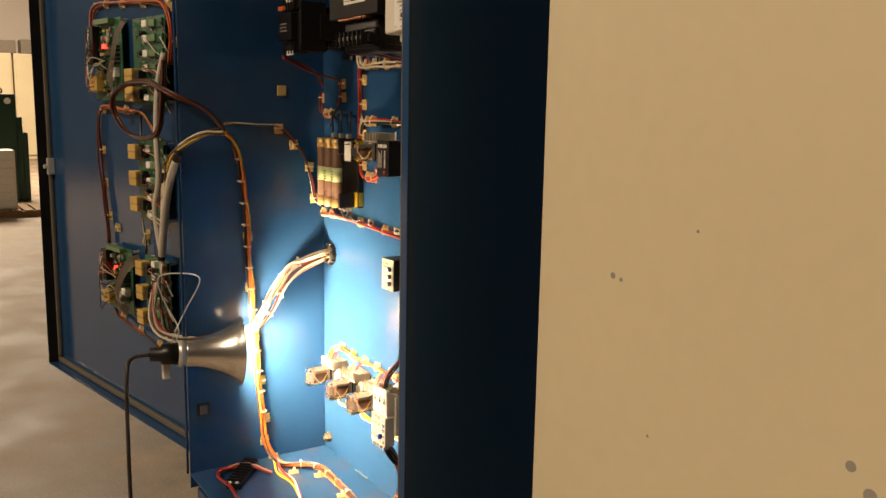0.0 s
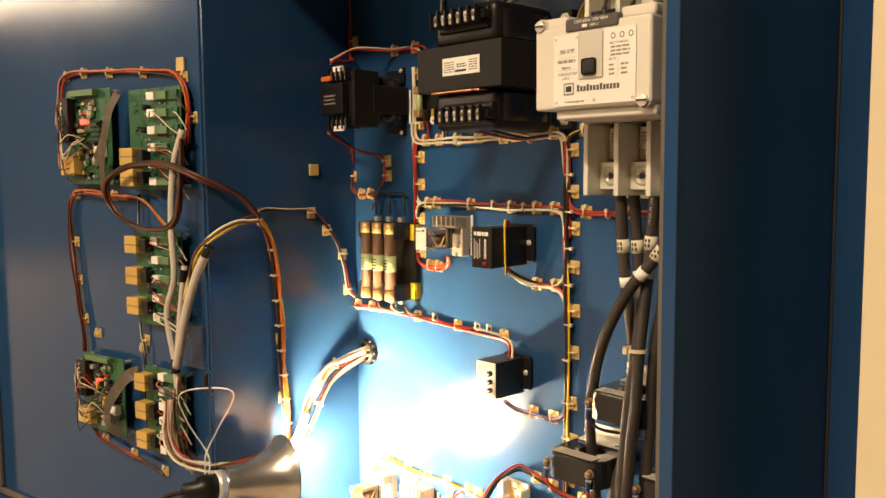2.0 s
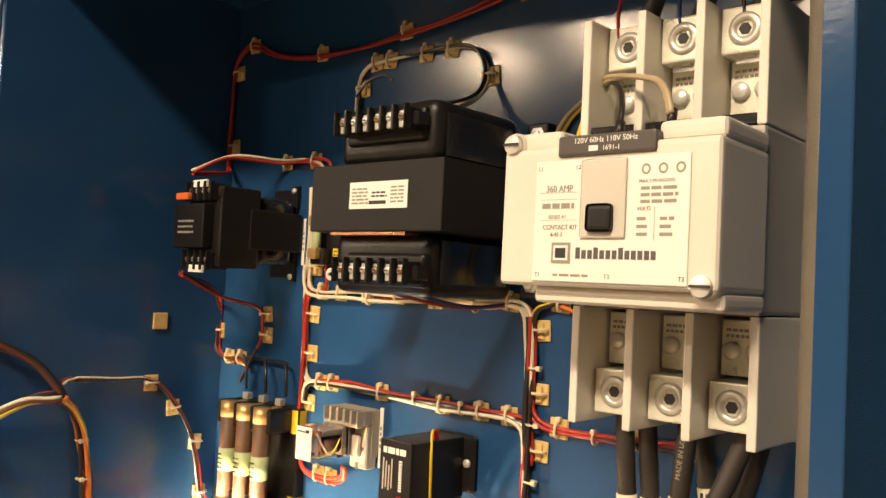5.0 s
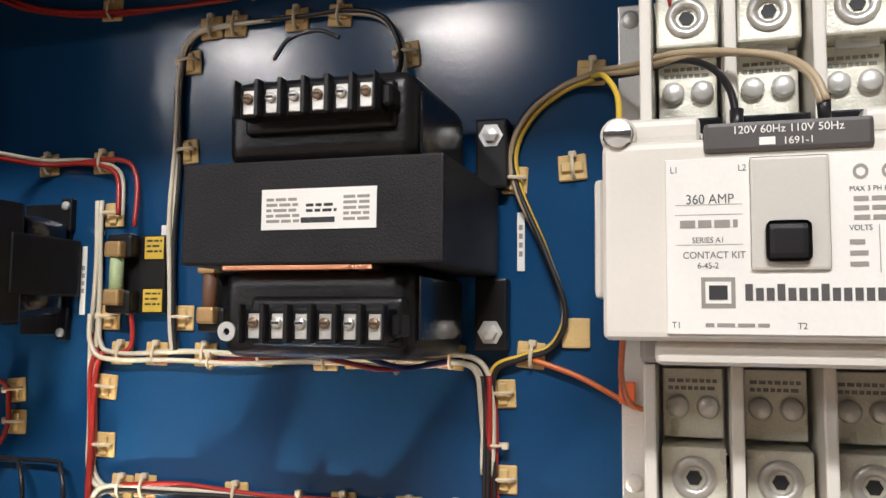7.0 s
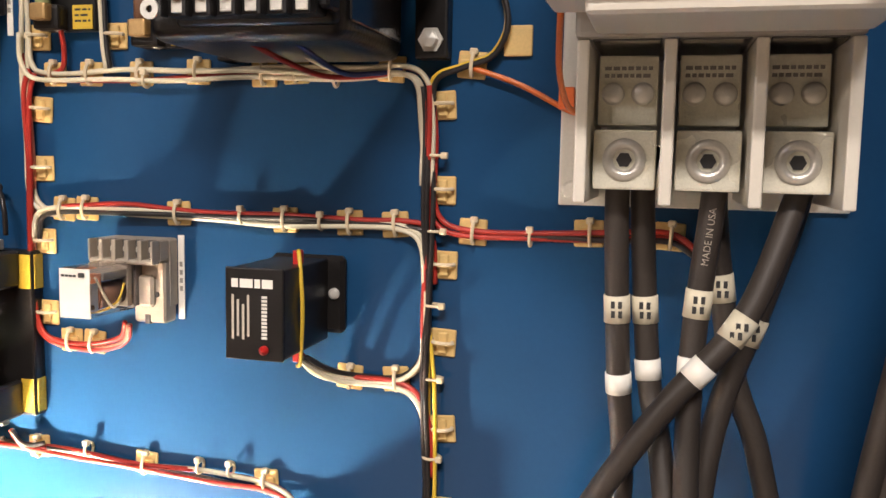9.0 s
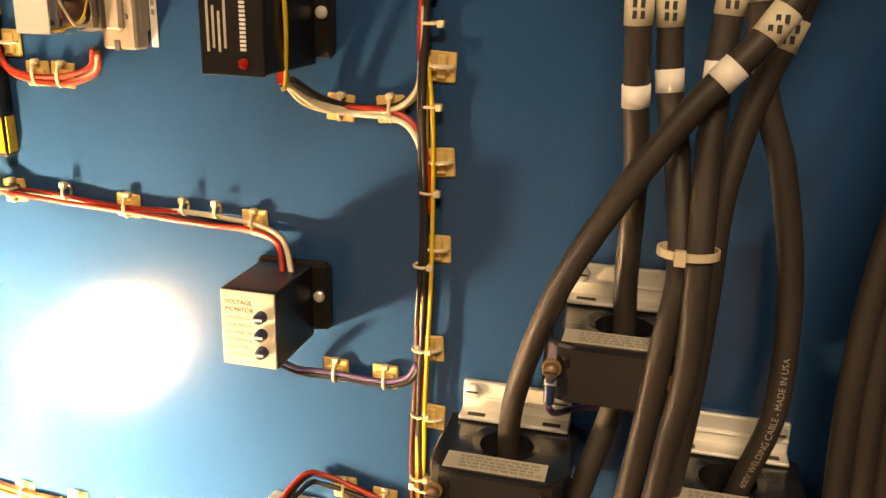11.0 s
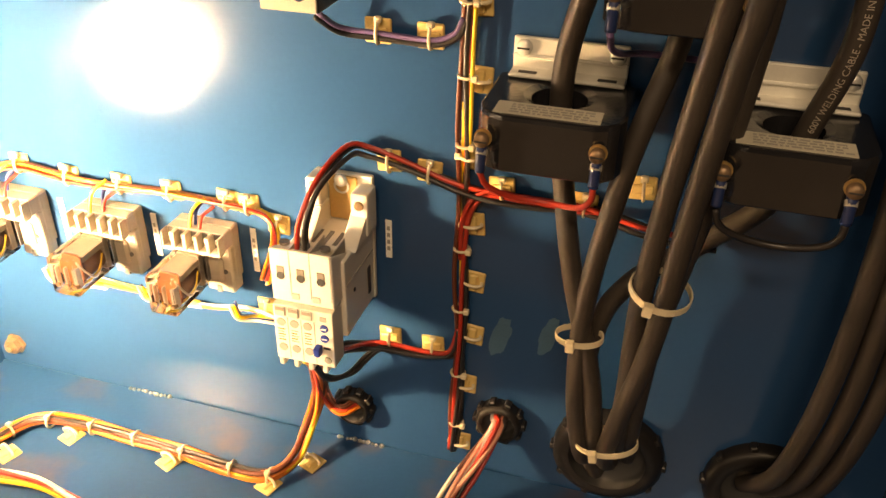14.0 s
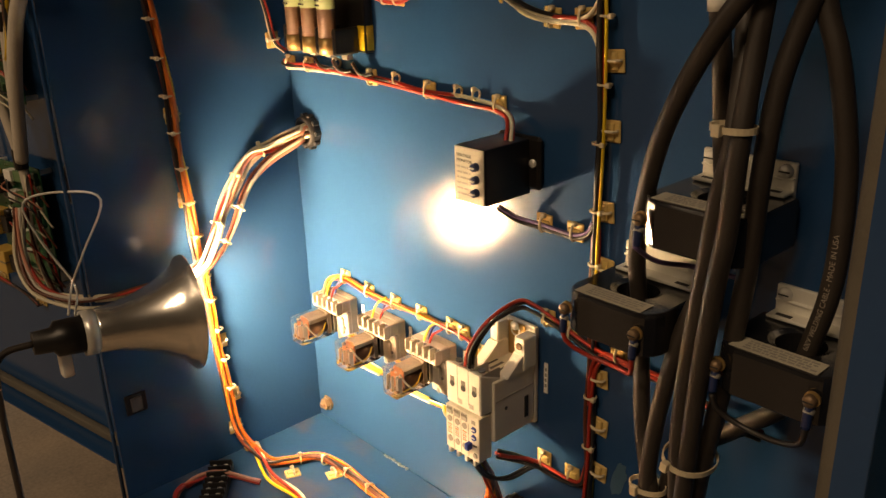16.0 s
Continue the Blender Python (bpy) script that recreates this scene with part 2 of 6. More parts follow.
def harness(label, pts, mats, r=0.0015, spread=None, step=6, name="wire_harness", seed=1, names="wire", free=0.6):
    """A bundle of single wires that follow one line and cross over one another a little."""
    rng = random.Random(seed)
    top = thing(name, pts[0], label, "wiring")
    path = smooth_path([Vector(p) - Vector(pts[0]) for p in pts], step)
    k = len(mats)
    spread = r * (0.0 if k == 1 else 1.15 if k < 4 else 1.9) if spread is None else spread
    for i, m in enumerate(mats):
        a0, tw, ph = 2 * math.pi * i / k + rng.random(), rng.uniform(-0.5, 0.5) * free, rng.uniform(0, 6)
        mine, d = [], 0.0
        for j, p in enumerate(path):
            if j:
                d += (p - path[j - 1]).length
            t = (path[min(j + 1, len(path) - 1)] - path[max(j - 1, 0)]).normalized()
            u = t.cross(Vector((0, 1, 0.001)))
            u = u.normalized() if u.length > 0.2 else Vector((1, 0, 0))
            v = t.cross(u)
            a = a0 + tw * d * 40
            s = spread * (1 + 0.35 * math.sin(ph + d * 50))
            mine.append(p + s * (math.cos(a) * u + math.sin(a) * v))
        part(names, add_tube(bmesh.new(), mine, r, 7), m, top, smooth=True)
    return top


def text(name, words, size, m, material, parent, align="LEFT"):
    """Flat lettering, a little proud, that reads from the -y side."""
    c = bpy.data.curves.new(name, "FONT")
    c.body, c.size, c.align_x, c.extrude = words, size, align, 0.0001
    tmp = bpy.data.objects.new(name, c)
    scene.collection.objects.link(tmp)
    dg = bpy.context.evaluated_depsgraph_get()
    me = bpy.data.meshes.new_from_object(tmp.evaluated_get(dg))
    bpy.data.objects.remove(tmp)
    me.materials.clear()
    me.materials.append(material)
    me.transform(m @ pose(0, 0, 0, 90, 0, 0))
    ob = new(name, me)
    ob.parent = parent
    return ob


def bars(parent, x0, x1, y, z1, rows, pitch, h, material=None, seed=3, name="print"):
    """Small print that cannot be read: rows of short bars."""
    rng, bm = random.Random(seed), bmesh.new()
    for i in range(rows):
        x = x0
        while x < x1 - 0.001:
            w = min(rng.uniform(0.003, 0.009), x1 - x)
            add_box(bm, x, x + w, y - 0.00015, y, z1 - i * pitch - h, z1 - i * pitch)
            x += w + 0.0012
    return part(name, bm, material or GREYINK, parent)


# ---- enclosure ----
Z0, Z1, XR, YF = 1.126, 2.268, 0.820, -0.286
ZD = 2.226  # top of the door
enclosure = thing("electrical_enclosure", (0, 0, 0), "blue enamelled steel electrical enclosure standing open", "enclosure")
part("back_panel", box(-0.004, XR - 0.0005, 0.0, 0.004, Z0 - 0.03, Z1), BLUE, enclosure)
part("side_wall", box(-0.004, 0.0, YF, 0.0, Z0 - 0.03, Z1, 0.001), BLUE, enclosure)
part("side_wall", box(XR, XR + 0.004, YF, 0.030, Z0 - 0.06, Z1 + 0.3, 0.0008), BLUE, enclosure)
part("bottom_plate", box(0.0, XR - 0.001, YF, -0.001, Z0 - 0.004, Z0, 0.0008), RUSTY, enclosure)
part("lower_body", box(0.0, XR - 0.001, YF + 0.012, 0.0, 0.0, Z0 - 0.031, 0.002), BLUE, enclosure)
part("top_plate", box(0.0, XR - 0.001, YF, -0.001, Z1 - 0.004, Z1, 0.0008), BLUE, enclosure)
part("edge_lip", box(XR - 0.008, XR + 0.0055, YF - 0.003, YF - 0.0005, Z0 - 0.06, Z1 + 0.3, 0.0010), BLUE, enclosure)
part("edge_gasket", tube([(0.8130, YF + 0.004, Z0 - 0.05), (0.8130, YF + 0.004, 1.7), (0.8130, YF + 0.004, Z1 + 0.25)], 0.0072, 12), GASKET, enclosure, "grey-brown rubber edge seal", smooth=True)
part("hinge", tube([(-0.004, YF - 0.004, Z0), (-0.004, YF - 0.004, 1.7), (-0.004, YF - 0.004, Z1 - 0.01)], 0.0024, 12), BLUE, enclosure, "long blue-painted piano hinge", smooth=True)
wrng = random.Random(21)
for x in (0.150, 0.37):
    bm = bmesh.new()
    for k in range(11):
        m = pose(x + 0.0042 * k + wrng.uniform(-0.001, 0.001), -0.0016 - wrng.uniform(0, 0.0015), Z0 + 0.0008, 0, 0, wrng.uniform(0, 90))
        bmesh.ops.create_icosphere(bm, subdivisions=2, radius=wrng.uniform(0.0011, 0.0024), matrix=m)
    part("weld_bead", bm, LEAD, enclosure, "bright weld bead in the seam", smooth=True)

# the door, swung open past the side wall
DA = 10.5
DR = 0.032
door = part("door", box(-0.775, -0.006, 0.0, 0.002, 1.172, ZD), BLUE, enclosure)
door.matrix_world = pose(-0.004, YF + DR, 0, 0, 0, DA)
DW = 0.775
part("door_lip", box(-DW, -DW + 0.002, -DR, 0.002, 1.172, ZD, 0.0006), BLACK, door, "black outer door lip")
part("door_lip", box(-DW, -0.006, -DR, 0.0, 1.170, 1.172, 0.0006), BLUE, door)
part("door_lip", box(-DW, -0.006, -DR, 0.0, ZD, ZD + 0.002, 0.0006), BLUE, door)
part("gasket", box(-DW + 0.004, -DW + 0.016, -0.010, -0.0005, 1.187, ZD - 0.012, 0.003), GASKET, door)
part("gasket", box(-DW + 0.004, -0.01, -0.010, -0.0005, 1.1735, 1.186, 0.003), GASKET, door)
part("gasket", box(-DW + 0.004, -0.01, -0.010, -0.0005, ZD - 0.0115, ZD - 0.001, 0.003), GASKET, door)
latch = part("latch", box(-DW + 0.018, -DW + 0.03, -0.018, -0.0005, 1.66, 1.70, 0.002), STEEL, door, "small steel latch")
part("latch_bolt", cyl((-DW + 0.024, -0.019, 1.68), (-DW + 0.024, -0.026, 1.68), 0.005), STEEL, latch)

# neighbouring cream cabinet
cream = thing("cream_cabinet", (0.948, -0.211, 0), "cream enamelled steel cabinet side with a few dark scuffs", "cabinet")
part("front_panel", box(0.0, 1.9, 0.0, 0.02, 0.0, 2.9, 0.002), CREAM, cream)
part("side_panel", box(1.88, 1.9, 0.021, 0.8, 0.0, 2.9, 0.002), CREAM, cream)
part("side_panel", box(0.0, 0.02, 0.021, 0.8, 0.0, 2.9, 0.002), CREAM, cream)
part("back_panel", box(0.021, 1.879, 0.78, 0.8, 0.0, 2.9, 0.002), CREAM, cream)
part("top_panel", box(0.0, 1.9, 0.0, 0.8, 2.901, 2.92, 0.002), CREAM, cream)
recess = thing("blue_filler_panel", (0.8245, 0.030, 0), "blue enamelled filler panel set back between the two cabinets", "panel")
part("sheet", box(0.0, 0.125, 0.0, 0.003, 0.0, 2.9, 0.0006), BLUE, recess)
part("seam_bead", cyl((0.0012, -0.0012, 0.2), (0.0012, -0.0012, 2.8), 0.0016, n=8), INK, recess, "dark gap in the corner")
for x, z, r in ((0.33, 1.60, 0.004), (0.345, 1.585, 0.005), (0.10, 1.69, 0.003), (0.11, 1.688, 0.002), (0.19, 1.74, 0.0015), (0.15, 1.56, 0.0015)):
    part("scuff", cyl((x, -0.0002, z), (x, 0.0005, z), r, n=9), GREYINK, cream, "dark scuff mark")

# hall
tagged(part("floor", box(-60, 12, -14, 16, -0.2, 0.0), CONCRETE), "worn grey-brown concrete hall floor with joints", "floor", kind="structure")
tagged(part("wall_far", box(-33.3, -33, -14, 16, 0, 9), WALLP), "pale painted far wall of the hall", "wall", kind="structure")
tagged(part("wall_back", box(-33, 12, 15.8, 16, 0, 9), WALLP), "plain painted hall wall", "wall", kind="structure")
# out of view; coloured dark to keep reflections in the blue enamel low
tagged(part("wall_front", box(-33, 12, -14.2, -14, 0, 9), UNLIT), "unseen hall wall, coloured dark for weak reflections", "wall", kind="structure")
tagged(part("wall_right", box(12, 12.2, -14, 16, 0, 9), UNLIT), "plain painted hall wall", "wall", kind="structure")
tagged(part("ceiling", box(-33, 12, -14, 16, 9, 9.2), UNLIT), "unseen hall ceiling, coloured dark for weak reflections", "ceiling", kind="structure")

# ---- far things in the hall ----
def locker(y, w):
    t = thing("tall_cabinet", (-31.9, y, 0), "tall cream steel cabinet against the far wall", "cabinet", group="far cabinets")
    part("body", box(-0.6, 0.6, -w / 2, w / 2, 0, 3.6, 0.03), CREAM, t)
    for s in (-1, 1):
        d = part("door", box(0.61, 0.66, min(0.03 * s, s * w / 2 - 0.05 * s), max(0.03 * s, s * w / 2 - 0.05 * s), 0.15, 3.5, 0.02), CREAM, t)
        part("handle", cyl((0.68, 0.1 * s, 1.5), (0.68, 0.1 * s, 1.8), 0.03), STEEL, d)
    return t


for k in range(3):
    locker(0.2 + 1.85 * k, 1.8)
rng = random.Random(5)
for k in range(7):
    t = thing("stored_box", (-31.7, -0.2 + 0.75 * k, 3.6), "dark box stored on top of the far cabinets", "box", group="stored boxes")
    part("carton", box(-0.4, 0.4, -0.3, 0.3, 0, rng.uniform(0.25, 0.5), 0.03), BROWNPL, t)
post = thing("green_machine", (-17.0, 0, 0), "dark green machine column on the hall floor", "machine")
GREENP = mat("green_paint", (0.01, 0.05, 0.03), 0.4)
part("column", box(-0.25, 0.25, 0.70, 1.34, 0, 2.05, 0.03), GREENP, post)
part("shoulder", box(-0.22, 0.22, 1.341, 1.44, 0, 1.62, 0.02), GREENP, post)
part("skirt", box(-0.20, 0.20, 1.441, 1.53, 0, 1.32, 0.02), GREENP, post)
part("lifting_eye", tube([(0, 1.05, 2.045), (0, 1.02, 2.12), (0, 1.08, 2.17), (0, 1.14, 2.12), (0, 1.11, 2.045)], 0.016, 8), DARKGREY, post, smooth=True)
part("badge", cyl((0.251, 1.20, 1.92), (0.258, 1.20, 1.92), 0.06), PAPER, post, "round white badge")
pal = thing("pallet", (-14.6, 0.85, 0), "flat wooden pallet on the concrete floor", "pallet")
WOOD = mat("pallet_wood", (0.22, 0.13, 0.06), 0.7, bump=0.3, scale=20, var=0.3)
for k in range(6):
    part("board", box(-0.6, 0.6, -0.5 + 0.18 * k, -0.36 + 0.18 * k, 0.1, 0.12, 0.004), WOOD, pal)
for k in range(3):
    part("bearer", box(-0.6 + 0.55 * k, -0.5 + 0.55 * k, -0.5, 0.54, 0, 0.1, 0.004), WOOD, pal)
stack = thing("drawer_stack", (-14.55, 0.66, 0.12), "white plastic drawer stack standing on the pallet", "drawers")
part("shell", box(-0.30, 0.30, -0.34, 0.34, 0, 0.98, 0.02), PAPER, stack)
for k in range(7):
    d = part("drawer", box(0.301, 0.318, -0.31, 0.31, 0.03 + 0.134 * k, 0.148 + 0.134 * k, 0.006), PAPER, stack)
    part("drawer_pull", box(0.3185, 0.328, -0.04, 0.04, 0.08 + 0.134 * k, 0.094 + 0.134 * k, 0.003), DARKGREY, d)

# ---- work lamp ----
LA, LB = Vector((0.057, -0.338, 1.388)), Vector((0.075, -0.210, 1.380))
AX = (LB - LA).normalized()
lamp = thing("clamp_work_lamp", LA, "spun aluminium clamp work lamp, lit, aimed at the panel", "lamp")
shell = lathe([(0.030, 0.0), (0.030, 0.022), (0.034, 0.024), (0.050, 0.026), (0.072, 0.031), (0.094, 0.039), (0.113, 0.049), (0.126, 0.059), (0.129, 0.065), (0.1305, 0.0655), (0.1305, 0.0642)], (0, 0, 0), AX, 48)
part("reflector", shell, ALU, lamp, smooth=True)
part("reflector_lining", lathe([(0.1295, 0.0640), (0.1255, 0.0580), (0.112, 0.0480), (0.093, 0.038), (0.071, 0.030), (0.05, 0.0252), (0.034, 0.023)], (0, 0, 0), AX, 48), INNER, lamp, smooth=True)
part("bulb", lathe([(0.0315, 0.013), (0.050, 0.014), (0.064, 0.0215), (0.076, 0.0275), (0.090, 0.0290), (0.103, 0.0245), (0.111, 0.0135), (0.113, 0.0)], (0, 0, 0), AX, 24), BULB, lamp, "lit bulb", smooth=True)
sock = part("socket", lathe([(-0.03, 0.0), (-0.03, 0.012), (-0.012, 0.013), (-0.008, 0.019), (0.03, 0.020), (0.031, 0.0)], (0, 0, 0), AX, 24), BLACK, lamp, smooth=True)
part("collar", lathe([(0.018, 0.021), (0.018, 0.024), (0.03, 0.0245), (0.031, 0.021)], (0, 0, 0), AX, 24), STEEL, sock, smooth=True)
hook = [(-0.018, 0.02, 0.012), (-0.052, 0.036, 0.032), (-0.085, 0.020, 0.08), (-0.098, 0.014, 0.122), (-0.065, 0.045, 0.134), (-0.032, 0.073, 0.126), (-0.045, 0.05, 0.07), (-0.053, 0.034, 0.034), (-0.02, 0.014, 0.014)]
part("hanging_hook", tube(hook, 0.0013, 8), STEEL, lamp, "bent wire hanging hook", smooth=True)
part("switch_key", box(-0.02, -0.006, -0.006, 0.006, -0.05, -0.02, 0.003), BEIGE, lamp, "pale clamp jaw")
cord = [LA - AX * 0.028, LA - AX * 0.06 + Vector((0, 0, -0.006)), LA + Vector((0.014, -0.074, -0.025)), LA + Vector((0.030, -0.080, -0.14)), LA + Vector((0.034, -0.080, -0.3)), LA + Vector((-0.03, -0.06, -0.7)), LA + Vector((-0.1, -0.1, -1.22)), LA + Vector((-0.25, -0.2, -1.3845))]
t = thing("lamp_cord", cord[0], "black rubber lamp cord hanging to the floor", "cord")
part("cord", tube([p - cord[0] for p in cord], 0.0035, 10), RUBBER, t, smooth=True)


# ---- tie mounts and grommets ----
def make_mount():
    t = thing("cable_tie_mount", (0, 0.3, 0.5), "yellowed adhesive cable tie mount with a nylon tie", "tie mount", group="cable tie mounts")
    pad = add_box(bmesh.new(), -0.0088, 0.0088, -0.0022, 0.0, -0.0095, 0.0095, 0.0009, 1)
    add_box(pad, -0.0034, 0.0034, -0.0045, -0.002, -0.0075, 0.0075, 0.001, 1)
    part("pad", pad, PAD, t)
    bm = bmesh.new()
    add_tube(bm, smooth_path([(-0.0065, -0.0025, 0.001), (-0.0072, -0.006, 0.001), (-0.003, -0.0092, 0.001), (0.003, -0.0092, 0.001), (0.0072, -0.006, 0.001), (0.0065, -0.0025, 0.001)], 4), 0.0013, 6)
    add_box(bm, -0.0105, -0.0062, -0.0072, -0.0024, -0.0016, 0.0036, 0.0008, 1)
    part("tie", bm, NYLON, t)
    return t


MOUNT = make_mount()
mrng = random.Random(11)


def mounts(points, turn=0, face="back"):
    """turn: degrees by which a mount turns on its surface; 0 ties a vertical run, 90 a horizontal one."""
    for p in points:
        a = turn + mrng.uniform(-5, 5)
        if face == "back":
            m = pose(p[0], -0.0003, p[1], 0, a, 0)
        elif face == "left":
            m = pose(0.0003, p[0], p[1], 0, 0, 90) @ pose(0, 0, 0, 0, a, 0)
        elif face == "floor":
            m = pose(p[0], p[1], Z0 + 0.0003, 0, 0, 0) @ pose(0, 0, 0, 90, 0, 0).inverted() @ pose(0, 0, 0, 0, a, 0)
        else:
            m = door_at(p[0], p[1], 0.0003) @ pose(0, 0, 0, 0, a, 0)
        copy_thing(MOUNT, m)


def door_at(s, z, off=0.0):
    return pose(-0.004, YF + DR, 0, 0, 0, DA) @ pose(-s, -off, z)


# runs beside a vertical bundle
mounts([(0.178, 2.017), (0.178, 1.937), (0.178, 1.884), (0.178, 1.840), (0.178, 1.785), (0.179, 1.730)])
mounts([(0.489, 1.888), (0.490, 1.832), (0.492, 1.782), (0.492, 1.729), (0.493, 1.669), (0.492, 1.611), (0.489, 1.539), (0.491, 1.487), (0.486, 1.429), (0.490, 1.375), (0.492, 1.324), (0.493, 1.273), (0.489, 1.221), (0.486, 1.155)])
mounts([(0.242, 2.134), (0.242, 2.064), (0.243, 1.937), (0.419, 2.126), (0.008, 2.180), (0.007, 2.086), (0.093, 1.879), (0.095, 1.854), (-0.003, 1.853), (0.497, 2.032)])
# runs beside a horizontal bundle
mounts([(0.190, 1.910), (0.221, 1.910), (0.263, 1.910), (0.309, 1.911), (0.360, 1.909), (0.384, 1.911), (0.453, 1.912), (0.508, 1.914)], 90)
mounts([(0.195, 1.810), (0.215, 1.811), (0.292, 1.810), (0.376, 1.808), (0.424, 1.808), (0.457, 1.808), (0.511, 1.805), (0.587, 1.807), (0.637, 1.807), (0.199, 1.710), (0.219, 1.710), (0.425, 1.700), (0.459, 1.701)], 90)
mounts([(0.259, 2.160), (0.280, 2.160), (0.331, 2.160), (0.366, 2.160), (0.166, 2.059), (0.114, 2.059), (0.037, 2.211), (0.168, 2.183), (0.301, 2.188), (0.457, 2.202), (0.021, 1.822), (0.045, 1.823), (0.549, 2.103), (0.536, 2.039)], 90)
mounts([(0.006, 1.625), (0.046, 1.626), (0.167, 1.623), (0.262, 1.620), (0.361, 1.617), (0.419, 1.513), (0.456, 1.513), (0.425, 1.417), (0.456, 1.413), (0.510, 1.408), (0.569, 1.405), (0.607, 1.424), (0.423, 1.256), (0.460, 1.255)], 90)
mounts([(0.089, 1.364), (0.137, 1.360), (0.188, 1.360), (0.235, 1.361), (0.286, 1.361), (0.305, 1.360), (0.312, 1.261), (0.330, 1.346)], 90)
mounts([(-0.096, 1.792), (-0.065, 1.761), (-0.032, 1.717), (-0.022, 1.654), (-0.162, 1.585), (-0.160, 1.485), (-0.151, 1.384), (-0.140, 1.292), (-0.132, 1.211)], 0, "left")
mounts([(0.005, -0.118), (0.097, -0.112), (0.137, -0.076), (0.239, -0.077), (0.335, -0.076), (0.361, -0.041)], 20, "floor")
MOUNT.matrix_basis = pose(0.0003, -0.135, 1.165, 0, 0, 90)


def grommet(loc, r, face, label):
    t = thing("cable_grommet", loc, label, "grommet", rz=90 if face == "left" else 0, group="cable grommets")
    prof = [(0.012, r * 0.70), (0.013, r * 0.78), (0.012, r * 0.9), (0.008, r), (0.0, r * 1.02)]
    part("ring", lathe(prof, (0, 0, 0), (0, -1, 0), 28), BLACK, t, smooth=True)
    part("throat", lathe([(0.012, r * 0.70), (0.004, r * 0.69), (0.0005, r * 0.66), (0.0005, 0)], (0, 0, 0), (0, -1, 0), 28), INK, t, smooth=True)
    for k in range(10):
        a = 2 * math.pi * k / 10
        p = Vector((math.cos(a), 0, math.sin(a))) * r * 0.99
        part("lug", box(-0.003, 0.003, -0.009, 0.0, -0.003, 0.003, 0.001, 1), BLACK, t).matrix_local = Matrix.Translation(p) @ pose(0, 0, 0, 0, -math.degrees(a), 0)
    return t


grommet((0.388, 0, 1.171), 0.017, "back", "small black nylon conduit bushing in the panel")
grommet((0.520, 0, 1.190), 0.020, "back", "black nylon conduit bushing passing thin wires")
grommet((0.612, 0, 1.178), 0.045, "back", "large black conduit bushing passing power cables")
grommet((0.734, 0, 1.176), 0.045, "back", "large black conduit bushing passing power cables")
grommet((0.036, 0, 1.544), 0.020, "back", "black nylon conduit bushing passing pale wires")


# ---- main transformer ----
def screw(parent, x, y, z, r=0.0035, material=None, name="screw"):
    bm = lathe([(0.0, r), (0.0015, r), (0.0025, r * 0.7), (0.003, 0.0)], (x, y, z), (0, -1, 0), 14)
    s = part(name, bm, material or STEEL, parent, smooth=False)
    return s


def terminal_strip(parent, x0, x1, y, z, n, down, name="terminal_strip"):
    """A black barrier strip with n screw saddles between tall fins, an eared lug at each end."""
    ts = part(name, box(x0, x1, y - 0.008, y + 0.012, z - 0.009, z + 0.009, 0.001), BLACK, parent)
    w = (x1 - x0) / n
    for k in range(n + 1):
        part("barrier", box(max(x0, x0 + k * w - 0.0014), min(x1, x0 + k * w + 0.0014), y - 0.015, y - 0.0085, z - 0.010, z + 0.011, 0.0005, 1), BLACK, ts)
    for s in (-1, 1):
        xe = x1 if s > 0 else x0
        part("end_lug", box(min(xe, xe + s * 0.006), max(xe, xe + s * 0.006), y - 0.006, y + 0.010, z - 0.006, z + 0.006, 0.0015, 1), BLACK, ts)
    for k in range(n):
        xc = x0 + (k + 0.5) * w
        part("terminal", box(xc - w * 0.25, xc + w * 0.25, y - 0.0100, y - 0.0082, z - 0.0075, z + 0.006, 0.0004, 1), TIN, ts)
        sc0 = part("terminal_screw", lathe([(0, w * 0.21), (0.002, w * 0.21), (0.0028, w * 0.12), (0.0028, 0)], (xc, y - 0.0100, z + 0.001), (0, -1, 0), 12), DULLBRASS if k in (0, 3, n - 1) else TIN, ts)
        part("slot", box(xc - w * 0.15, xc + w * 0.15, y - 0.0131, y - 0.0127, z + 0.0004, z + 0.0016), INK, sc0)
    return ts


